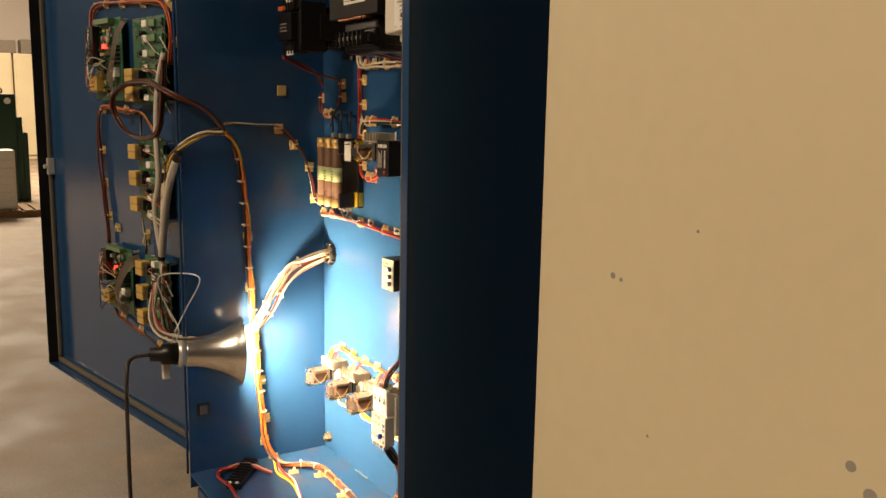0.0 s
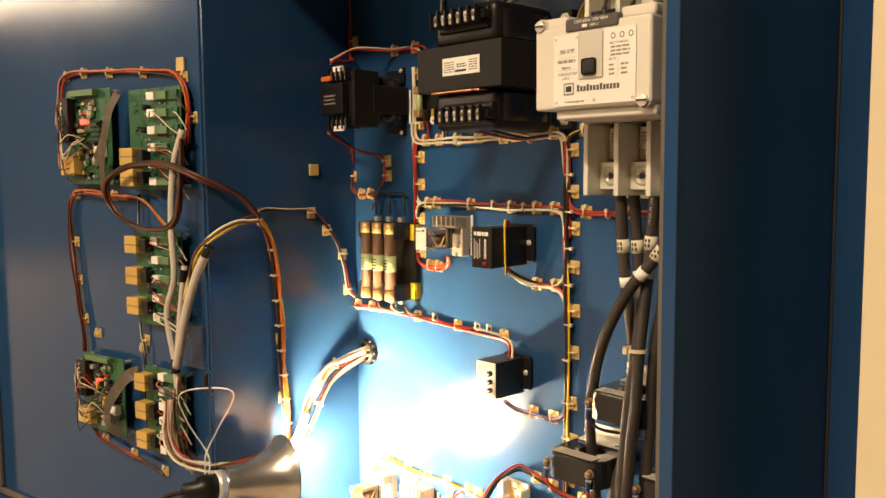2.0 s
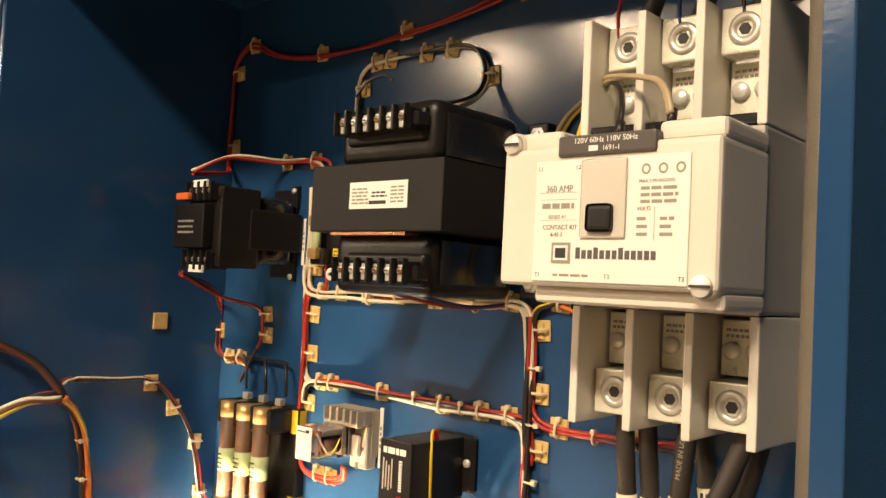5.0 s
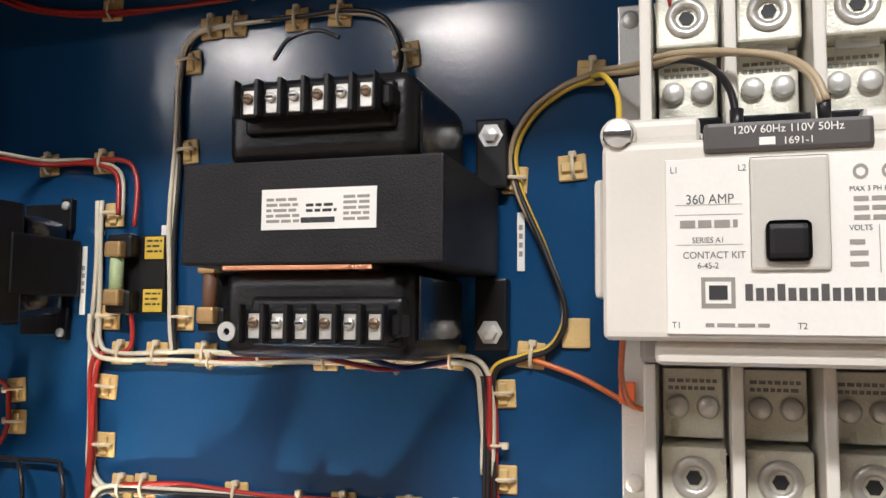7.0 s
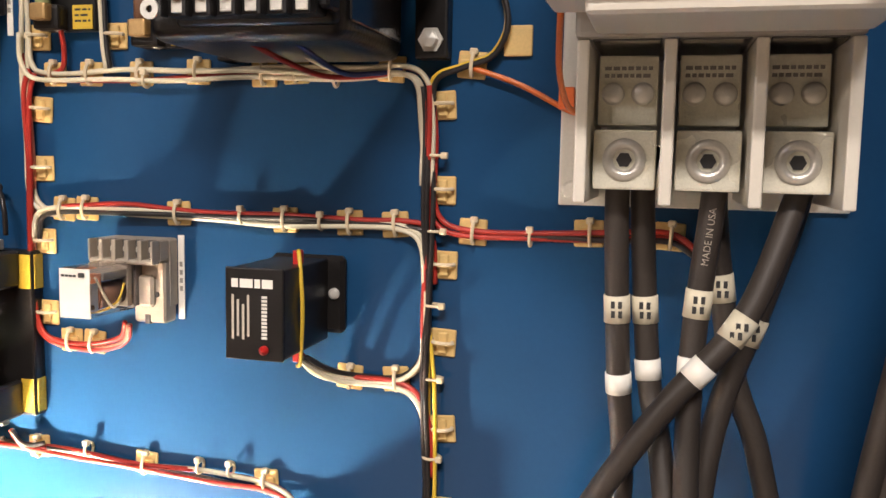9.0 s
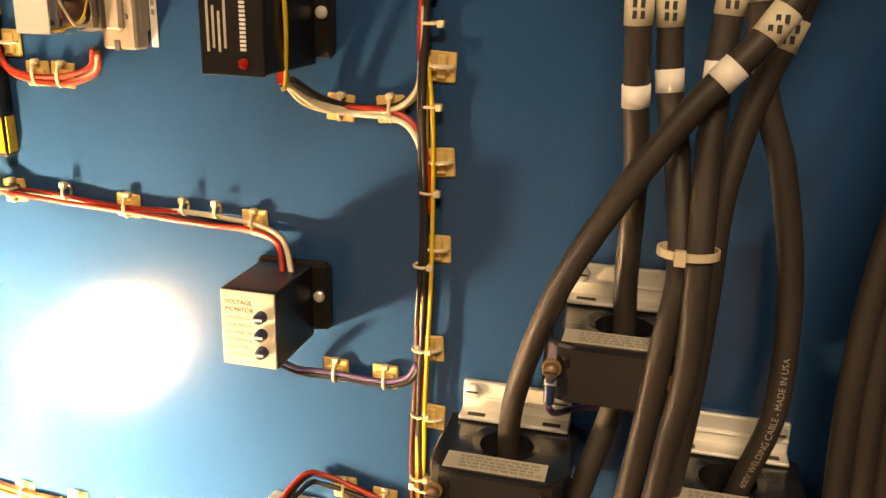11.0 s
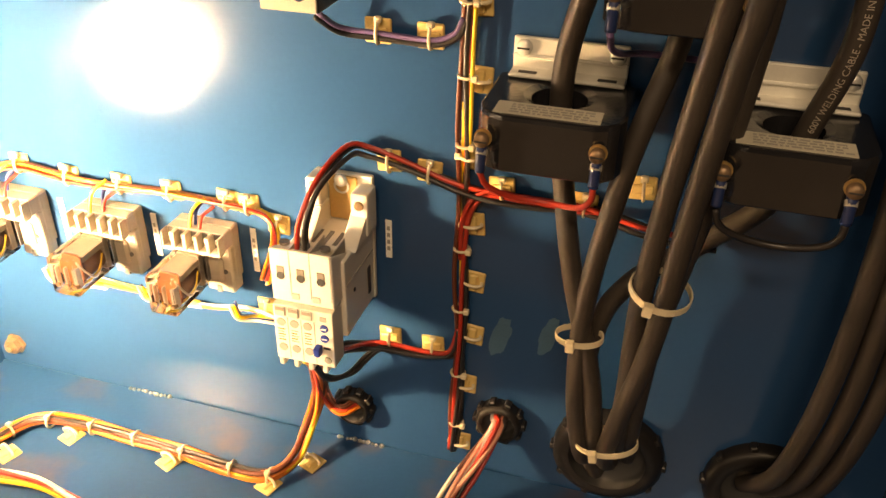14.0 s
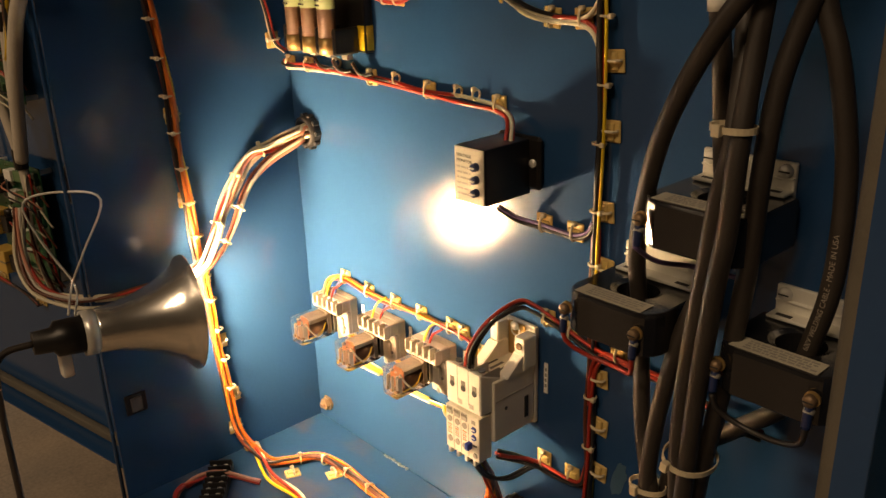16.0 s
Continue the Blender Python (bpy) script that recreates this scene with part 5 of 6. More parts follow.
H("red wires down the panel to the timing relay", [(0.174, 1.911), (0.169, 1.893), (0.170, 1.841), (0.170, 1.787), (0.170, 1.744), (0.176, 1.717), (0.193, 1.708), (0.223, 1.707), (0.251, 1.716, -0.013), (0.261, 1.730, -0.022)], [RED, RED, PINK], seed=8)
H("thin loom of cream, black and red wires", [(0.174, 1.787), (0.178, 1.804), (0.195, 1.809), (0.228, 1.810), (0.292, 1.809), (0.376, 1.807), (0.433, 1.807), (0.462, 1.806), (0.477, 1.797), (0.480, 1.769), (0.479, 1.736), (0.477, 1.716), (0.463, 1.703), (0.435, 1.700), (0.418, 1.706, -0.022), (0.408, 1.720, -0.043)], [WHITE, DARK, WHITE], seed=9)
H("red wire along the row", [(0.198, 1.811), (0.248, 1.813), (0.292, 1.811), (0.376, 1.809), (0.433, 1.809), (0.466, 1.809), (0.481, 1.802), (0.484, 1.769)], [RED, DARK], seed=29)
H("red and black wires to the main contactor", [(0.481, 1.895), (0.482, 1.835), (0.489, 1.811), (0.511, 1.804), (0.559, 1.805), (0.602, 1.806), (0.637, 1.807), (0.654, 1.797)], [RED, RED, DARK], seed=10)
H("red and cream wires under the timer module", [(0.400, 1.721, -0.032), (0.406, 1.705, -0.016), (0.425, 1.699), (0.459, 1.699), (0.476, 1.691), (0.484, 1.669), (0.486, 1.636)], [RED, WHITE, RED], seed=11)
H("red, black and cream loom towards the voltage monitor", [(-0.009, 1.633), (0.006, 1.623), (0.046, 1.624), (0.107, 1.623), (0.167, 1.621), (0.262, 1.617), (0.332, 1.615), (0.361, 1.614), (0.383, 1.608, -0.011), (0.393, 1.591, -0.022), (0.396, 1.583, -0.026)], [RED, DARK, WHITE, RED], seed=12)
H("violet and black wires under the voltage monitor", [(0.390, 1.529, -0.032), (0.397, 1.515, -0.013), (0.419, 1.511), (0.456, 1.510), (0.474, 1.516), (0.481, 1.528)], [VIOLET, DARK, VIOLET], seed=13)
H("cream and red loom above the relays", [(0.066, 1.339, -0.022), (0.068, 1.357, -0.013), (0.089, 1.363), (0.137, 1.359), (0.188, 1.359), (0.235, 1.360), (0.293, 1.359), (0.323, 1.353), (0.336, 1.340, -0.022), (0.342, 1.326, -0.054)], [ORANGE, RED, YELLOW, PINK], 0.0016, seed=14)
for k, x in enumerate((0.090, 0.186, 0.275)):
    H("short wires dropping into a relay socket", [(x - 0.004, 1.360), (x - 0.012, 1.351, -0.014), (x - 0.010, 1.335, -0.024)], [RED, YELLOW, BLUEW], 0.0014, spread=0.005, seed=30 + k)
    H("cream wires below a relay", [(x + 0.012, 1.269, -0.018), (x + 0.016, 1.255, -0.016), (x + 0.03, 1.250), (x + 0.062, 1.253)], [YELLOW, WHITE, BLUEW], 0.0014, spread=0.003, seed=40 + k)
H("cream loom below the relays", [(0.115, 1.259), (0.188, 1.254), (0.251, 1.251), (0.294, 1.256), (0.331, 1.265, -0.022)], [YELLOW, ORANGE, WHITE], 0.0016, seed=15)
H("black and red motor wires looping into the small contactor", [(0.384, 1.372, -0.070), (0.384, 1.392, -0.066), (0.388, 1.414, -0.045), (0.399, 1.427, -0.014), (0.412, 1.424), (0.443, 1.416), (0.485, 1.405), (0.535, 1.402), (0.570, 1.402), (0.620, 1.400, -0.02), (0.660, 1.398, -0.02)], [RED, DARK, DARK], 0.0020, spread=0.0035, seed=16)
H("red wires to the current transformers", [(0.484, 1.346), (0.486, 1.382), (0.494, 1.401), (0.510, 1.407), (0.551, 1.402), (0.584, 1.403)], [RED, RED, DARK], 0.002, seed=17)
H("red lead of a current transformer", [(0.513, 1.462, -0.086), (0.517, 1.452, -0.083), (0.530, 1.442, -0.074), (0.553, 1.438, -0.068), (0.572, 1.442, -0.076), (0.580, 1.452, -0.084), (0.581, 1.462, -0.086)], [RED], 0.002, seed=18)
H("violet lead of a current transformer", [(0.580, 1.554, -0.088), (0.582, 1.535, -0.06), (0.600, 1.526, -0.03), (0.640, 1.522, -0.02)], [VIOLET], 0.002, seed=19)
H("black lead of a current transformer", [(0.650, 1.460, -0.086), (0.654, 1.449, -0.084), (0.668, 1.441, -0.080), (0.690, 1.438, -0.078), (0.710, 1.444, -0.082), (0.717, 1.453, -0.086), (0.718, 1.462, -0.086)], [DARK], 0.0022, seed=20)
H("red and black wires from the contactor to the loom", [(0.392, 1.262, -0.04), (0.402, 1.250, -0.014), (0.421, 1.248), (0.460, 1.248), (0.478, 1.255), (0.484, 1.28)], [RED, DARK, RED, DARK], 0.002, seed=21)
H("black wires under the small contactor", [(0.384, 1.270, -0.07), (0.386, 1.240, -0.05), (0.398, 1.232, -0.03), (0.415, 1.244), (0.45, 1.247)], [DARK, DARK], 0.002, seed=22)
H("fan of coloured wires leaving a bushing", [(0.520, 1.190, 0.0), (0.518, 1.186, -0.014), (0.506, 1.166, -0.035), (0.490, 1.142, -0.065), (0.482, 1.132, -0.10), (0.465, 1.131, -0.16)], [PINK, DARK, RED, GREYW, PINK, BROWN, WHITE, DARK, RED], 0.0021, spread=0.0065, seed=23)
H("orange and black wires into a small bushing", [(0.380, 1.272, -0.066), (0.374, 1.235, -0.04), (0.366, 1.195, -0.018), (0.370, 1.175, -0.012), (0.380, 1.171, -0.012), (0.388, 1.171, 0.0)], [ORANGE, RED, DARK, PINK, BROWN], 0.002, seed=24)
H("red wire rising in the corner", [(0.084, 2.035, -0.108), (0.050, 2.045, -0.043), (0.004, 2.063, -0.009), (0.001, 2.108), (0.002, 2.177), (0.012, 2.200), (0.040, 2.211), (0.092, 2.190), (0.168, 2.178), (0.246, 2.178), (0.301, 2.182), (0.384, 2.191), (0.456, 2.207), (0.545, 2.232), (0.606, 2.238, -0.032)], [RED, RED], seed=25)
H("red and cream wires over the small transformer", [(0.102, 2.035, -0.119), (0.095, 2.059, -0.065), (0.114, 2.059, -0.011), (0.149, 2.059), (0.170, 2.056), (0.185, 2.046), (0.191, 2.015, -0.013)], [WHITE, RED], seed=26)
H("red wire looping down to the fuse block", [(0.094, 1.924, -0.124), (0.079, 1.899, -0.054), (0.087, 1.886, -0.009), (0.092, 1.868), (0.091, 1.847), (0.081, 1.821, -0.013), (0.071, 1.797, -0.019)], [RED, DARK], seed=27)
H("red wire in the corner above the fuse block", [(0.099, 1.922, -0.124), (0.050, 1.909, -0.054), (0.003, 1.889, -0.009), (-0.001, 1.852), (0.002, 1.830), (0.022, 1.820), (0.049, 1.822), (0.071, 1.812)], [RED, BROWN], seed=28)
for k in range(3):
    x = 0.081 + 0.0375 * k
    H("black lead over a fuse", [(x, 1.790, -0.018), (x + 0.001, 1.808, -0.020), (x - 0.006, 1.822, -0.016), (x - 0.020, 1.827, -0.010), (0.052 - 0.002 * k, 1.8235, W)], [DARK], seed=50 + k)
    H("short leads below a fuse", [(x, 1.640, -0.018), (x + 0.004, 1.629, -0.014), (x + 0.012, 1.625, -0.01), (x + 0.02, 1.626, W)], [DARK, RED], seed=60 + k)
H("black and cream wires round the main transformer", [(0.240, 1.913), (0.236, 1.939), (0.234, 2.002), (0.235, 2.064), (0.237, 2.125), (0.246, 2.152), (0.276, 2.158), (0.331, 2.159), (0.370, 2.159), (0.400, 2.152), (0.414, 2.130), (0.418, 2.104, -0.022), (0.417, 2.083, -0.065)], [WHITE, DARK, WHITE], seed=70)
H("red lead from the transformer terminals", [(0.400, 1.934, -0.140), (0.402, 1.918, -0.116), (0.415, 1.905, -0.043), (0.436, 1.906, -0.013), (0.462, 1.910)], [RED], 0.0018, seed=71)
H("dark blue lead from the transformer terminals", [(0.431, 1.934, -0.140), (0.431, 1.918, -0.116), (0.432, 1.906, -0.043), (0.446, 1.908, -0.013), (0.462, 1.911)], [BLUEW], 0.0018, seed=72)
H("cream lead from the transformer terminals", [(0.408, 1.940, -0.140), (0.410, 1.919, -0.065), (0.415, 1.911, -0.011), (0.431, 1.912)], [WHITE], 0.0018, seed=73)
H("black jumper over the transformer terminals", [(0.392, 2.079, -0.151), (0.397, 2.093, -0.143), (0.412, 2.098, -0.138), (0.427, 2.091, -0.143)], [DARK], 0.0012, seed=74)
H("red lead to a fuse holder", [(0.129, 2.058), (0.183, 2.060), (0.200, 2.046), (0.205, 2.006, -0.013)], [RED], seed=75)
H("red lead below a fuse holder", [(0.204, 1.944, -0.013), (0.204, 1.927, -0.009), (0.200, 1.914), (0.188, 1.909)], [RED], seed=76)
for k, x in enumerate(POLES):
    xs = (0.604, 0.653, 0.699)[k]
    H("thin sense lead on a top lug", [(xs, 2.100, -0.078), (xs - 0.002, 2.116, -0.084), (xs - 0.004, 2.140, -0.080), (xs + 0.004, 2.175, -0.07), (0.691, 2.225, -0.062)], [(RED, BLUEW, DARK)[k]], 0.0014, seed=80 + k)
    t = thing("ring_terminal", (xs, -0.0775, 2.096), "blue sleeved ring terminal on a bright bus bar", "terminal", group="ring terminals")
    part("sleeve", cyl((0, -0.001, 0.004), (-0.0012, -0.004, 0.016), 0.0032, n=12), FERRULE, t, smooth=True)
    part("ring", box(-0.0042, 0.0042, -0.0012, 0.0012, -0.0090, 0.0050, 0.001, 2), TIN, t)
    part("tab", box(-0.011, 0.011, 0.0014, 0.0034, -0.0125, -0.0065, 0.0006, 1), STEEL, t)


def loom_tie(p, d, r):
    """A narrow nylon tie drawn round a loom at p, across the direction d."""
    t = thing("loom_tie", p, "small natural nylon tie round a wire loom", "cable tie", group="loom ties")
    q = Vector(d).to_track_quat("Z", "Y")
    ring = [q @ Vector((r * math.cos(2 * math.pi * k / 12), r * math.sin(2 * math.pi * k / 12), 0)) for k in range(13)]
    part("strap", add_tube(bmesh.new(), ring, 0.0011, 6), NYLON, t, smooth=True)
    k = Vector((1, -0.6, 0)) if abs(d[2]) > 0.5 else Vector((0, -0.6, 1))
    k = (k - Vector(d).normalized() * k.dot(Vector(d).normalized())).normalized() * (r + 0.0012)
    part("lock", box(k.x - 0.0022, k.x + 0.0022, k.y - 0.0022, k.y + 0.0022, k.z - 0.0022, k.z + 0.0022, 0.0006, 1), NYLON, t)
    return t


for k in range(13):
    z = 1.735 - 0.042 * k
    loom_tie((0.0105, -0.180 + 0.040 * min(1, (1.735 - z) / 0.5) + (0.0 if z < 1.7 else -0.0), z), (0, 0.06, 1), 0.0068)
for z in (1.855, 1.805, 1.755, 1.705, 1.65, 1.60, 1.54, 1.49, 1.44, 1.355, 1.30, 1.235, 1.18):
    loom_tie((0.4865 if z > 1.6 else 0.483, -0.0064, z), (0, 0, 1), 0.0058)
for x, y in ((0.085, -0.092), (0.112, -0.070), (0.155, -0.066), (0.20, -0.0668), (0.25, -0.070), (0.30, -0.0735), (0.335, -0.0715)):
    loom_tie((x, y, 1.1345), (1, 0.0, 0) if x > 0.1 else (0.4, 0.9, 0), 0.0068)
for p, d in (((0.020, -0.064, 1.529), (-0.2, -0.9, -0.3)), ((0.019, -0.100, 1.503), (0.1, -0.7, -0.7)), ((0.030, -0.137, 1.455), (0.2, -0.6, -0.8)), ((0.036, -0.112, 1.470), (0.2, -0.6, -0.8)), ((0.042, -0.138, 1.436), (0.2, -0.6, -0.8))):
    loom_tie(p, d, 0.0085)
for x, z in ((0.11, 1.634), (0.215, 1.627), (0.31, 1.624), (0.335, 1.624), (0.27, 1.905), (0.415, 1.905), (0.345, 1.810), (0.405, 1.808), (0.55, 1.803)):
    loom_tie((x, -0.0064, z), (1, 0, 0), 0.0052)

# ---- thin wiring on the side wall, floor and door ----
harness("heavy loom of orange, yellow, red and black wires", [(0.029, -0.215, 1.787), (0.018, -0.195, 1.770), (0.012, -0.180, 1.735), (0.010, -0.168, 1.64), (0.010, -0.164, 1.52), (0.010, -0.158, 1.42), (0.010, -0.150, 1.32), (0.010, -0.142, 1.22), (0.014, -0.136, 1.165), (0.030, -0.128, 1.140), (0.062, -0.124, 1.1345), (0.078, -0.104, 1.1345), (0.095, -0.074, 1.1345), (0.130, -0.066, 1.1345), (0.219, -0.067, 1.1345), (0.290, -0.074, 1.1345), (0.332, -0.072, 1.1355), (0.350, -0.050, 1.140), (0.353, -0.026, 1.153), (0.360, -0.018, 1.185), (0.370, -0.035, 1.235), (0.374, -0.062, 1.272)], [ORANGE, DARK, ORANGE, BROWN, DARK, ORANGE, YELLOW], 0.0024, spread=0.0040, seed=90, free=0.25)
harness("red and yellow loom on the bottom plate", [(0.02, -0.122, 1.139), (0.055, -0.130, 1.134), (0.10, -0.142, 1.134), (0.16, -0.140, 1.134), (0.23, -0.160, 1.134), (0.31, -0.195, 1.134), (0.39, -0.245, 1.134)], [RED, YELLOW, ORANGE, WHITE], 0.0022, seed=91)
harness("red loop of wires on the bottom plate", [(0.09, -0.155, 1.133), (0.045, -0.190, 1.140), (0.030, -0.225, 1.133), (0.055, -0.250, 1.133), (0.12, -0.245, 1.133), (0.20, -0.255, 1.133)], [RED, PINK, RED], 0.0022, seed=92)
harness("pale loom crossing from the bushing to the door", [(0.036, 0.0, 1.544), (0.036, -0.016, 1.544), (0.024, -0.050, 1.534), (0.018, -0.083, 1.521), (0.024, -0.120, 1.478), (0.036, -0.150, 1.436), (0.040, -0.172, 1.414), (0.028, -0.215, 1.398), (0.010, -0.270, 1.394), (-0.012, -0.305, 1.395), (-0.050, -0.325, 1.405), (-0.085, -0.325, 1.44), (-0.098, -0.315, 1.49)], [WHITE, PINK, WHITE, GREYW, BROWN, WHITE, RED, WHITE], 0.0021, spread=0.006, seed=93)
harness("second branch of the pale loom", [(0.036, -0.014, 1.538), (0.030, -0.060, 1.518), (0.034, -0.100, 1.487), (0.040, -0.128, 1.447), (0.046, -0.150, 1.424), (0.042, -0.178, 1.408), (0.028, -0.215, 1.394)], [WHITE, BROWN, WHITE, PINK], 0.0021, spread=0.004, seed=94)
harness("black wire over the side wall", [(0.024, -0.213, 1.800), (0.008, -0.195, 1.801), (0.005, -0.142, 1.799), (0.005, -0.098, 1.796), (0.005, -0.067, 1.769), (0.005, -0.044, 1.734), (0.005, -0.030, 1.692), (0.005, -0.022, 1.655), (0.006, -0.008, 1.640)], [DARK, RED, WHITE], 0.0015, seed=95)


def on_door(s, z, off):
    return door_at(s, z, off).translation


def D(label, pts, mats, r=0.0018, seed=1, **k):
    return harness(label, [tuple(on_door(*p)) for p in pts], mats, r, seed=seed, **k)


harness("grey jacketed cable bridging to the door", [(0.029, -0.215, 1.787), (0.020, -0.250, 1.782), (0.004, -0.292, 1.752), (-0.010, -0.305, 1.722), tuple(on_door(0.045, 1.66, 0.045))], [BROWN, WHITE, DARK, RED, WHITE, YELLOW], 0.0022, spread=0.0046, seed=96)
t = thing("jacketed_cable", tuple(on_door(0.02, 1.688, 0.045)), "grey jacketed multicore cable tied at the door", "cable")
o = on_door(0.02, 1.688, 0.045)
part("jacket", tube([on_door(*p) - o for p in ((-0.006, 1.738, 0.044), (0.018, 1.700, 0.046), (0.05, 1.640, 0.043), (0.08, 1.575, 0.036), (0.095, 1.544, 0.032))], 0.0075, 12), GREYW, t, smooth=True)
part("tape", tube([on_door(*p) - o for p in ((-0.012, 1.748, 0.043), (-0.003, 1.734, 0.044))], 0.0083, 12), BLACK, t, smooth=True)
t = thing("jacketed_cable", o, "grey jacketed cable running down beside the boards", "cable")
part("jacket", tube([on_door(*p) - o for p in ((0.062, 1.929, 0.03), (0.082, 1.867, 0.035), (0.088, 1.775, 0.038), (0.085, 1.693, 0.038), (0.110, 1.631, 0.036), (0.098, 1.549, 0.032), (0.098, 1.508, 0.03))], 0.0055, 12), GREYW, t, smooth=True)
t = thing("jacketed_cable", o, "grey jacketed cable forking beside the boards", "cable")
part("jacket", tube([on_door(*p) - o for p in ((0.060, 1.713, 0.036), (0.072, 1.652, 0.036), (0.085, 1.590, 0.034), (0.096, 1.549, 0.032))], 0.005, 12), GREYW, t, smooth=True)
part("tape", tube([on_door(*p) - o for p in ((0.062, 1.708, 0.036), (0.066, 1.688, 0.036))], 0.0065, 12), BLACK, t)
part("tape", tube([on_door(*p) - o for p in ((0.098, 1.557, 0.032), (0.098, 1.534, 0.032))], 0.0075, 12), BLACK, t)
harness("dark red loop of cable across the hinge", [(0.029, -0.213, 1.790), (0.022, -0.245, 1.825), (0.004, -0.296, 1.852), (-0.035, -0.315, 1.868), tuple(on_door(0.10, 1.876, 0.045)), tuple(on_door(0.17, 1.873, 0.055)), tuple(on_door(0.225, 1.849, 0.06)), tuple(on_door(0.232, 1.811, 0.055)), tuple(on_door(0.19, 1.78, 0.05)), tuple(on_door(0.12, 1.77, 0.045)), tuple(on_door(0.075, 1.785, 0.04)), tuple(on_door(0.065, 1.85, 0.035)), tuple(on_door(0.066, 1.93, 0.03))], [BROWN, BROWN, DARK, BROWN], 0.0028, spread=0.0028, seed=97, free=0.3)
D("loom of thin wires beside the lower boards", [(0.098, 1.528, 0.03), (0.100, 1.467, 0.03), (0.092, 1.416, 0.03), (0.07, 1.380, 0.03), (0.02, 1.390, 0.04)], [WHITE, BROWN, PINK, WHITE, DARK, RED], 0.0014, spread=0.006, seed=98)
D("brown and orange loom round the boards", [(0.075, 1.908, 0.01), (0.072, 1.970, 0.01), (0.095, 2.016, 0.01), (0.15, 2.028, 0.01), (0.25, 2.034, 0.01), (0.38, 2.042, 0.01), (0.440, 2.034, 0.01), (0.452, 2.001, 0.01), (0.455, 1.950, 0.012)], [BROWN, ORANGE, RED, BROWN, PINK], 0.002, seed=99)
D("brown and orange loom down the door", [(0.24, 1.818, 0.01), (0.30, 1.822, 0.01), (0.39, 1.828, 0.01), (0.425, 1.818, 0.01), (0.438, 1.775, 0.01), (0.430, 1.703, 0.01), (0.420, 1.631, 0.01), (0.410, 1.570, 0.01), (0.408, 1.528, 0.012)], [BROWN, ORANGE, RED, BROWN], 0.002, seed=100)
D("thin wires between the boards", [(0.215, 1.826, 0.01), (0.218, 1.775, 0.01), (0.222, 1.672, 0.01), (0.224, 1.590, 0.01), (0.216, 1.549, 0.01), (0.216, 1.467, 0.01), (0.212, 1.385, 0.01)], [DARK, WHITE, DARK], 0.0012, seed=101)
D("orange wires crossing between boards", [(0.38, 1.826, 0.012), (0.28, 1.821, 0.012), (0.20, 1.816, 0.014), (0.13, 1.775, 0.02), (0.10, 1.765, 0.025)], [ORANGE, BROWN, YELLOW], 0.0014, seed=102)
D("dark loom below the lower boards", [(0.39, 1.395, 0.01), (0.36, 1.369, 0.01), (0.27, 1.356, 0.01), (0.20, 1.349, 0.01), (0.17, 1.339, 0.01)], [DARK, BROWN, DARK, RED], 0.0014, seed=103)
mounts([(0.438, 2.040), (0.38, 2.042), (0.300, 2.037), (0.200, 2.030), (0.09, 2.016), (0.420, 1.822), (0.30, 1.822)], 90, "door")
mounts([(0.430, 1.734), (0.425, 1.662), (0.410, 1.590), (0.218, 1.754), (0.220, 1.570), (0.068, 1.950)], 0, "door")
mounts([(0.36, 1.369), (0.27, 1.356), (0.18, 1.342), (0.37, 1.566), (0.23, 1.554)], 90, "door")
t = thing("foam_pad", tuple(on_door(0.098, 2.037, 0.0)), "square pale adhesive pad stuck to the door", "pad", rz=DA)
part("pad", box(-0.010, 0.010, -0.004, -0.0003, -0.011, 0.011, 0.001), PAD, t)


for loc, turn in (((0.0003, -0.089, 1.865), 90), ((0.538, -0.0003, 1.929), 0)):
    t = thing("foam_pad", loc, "bare yellowed adhesive pad with no tie", "pad", rz=turn, group="bare pads")
    part("pad", box(-0.0092, 0.0092, -0.0030, 0.0, -0.0098, 0.0098, 0.001), PAD, t)


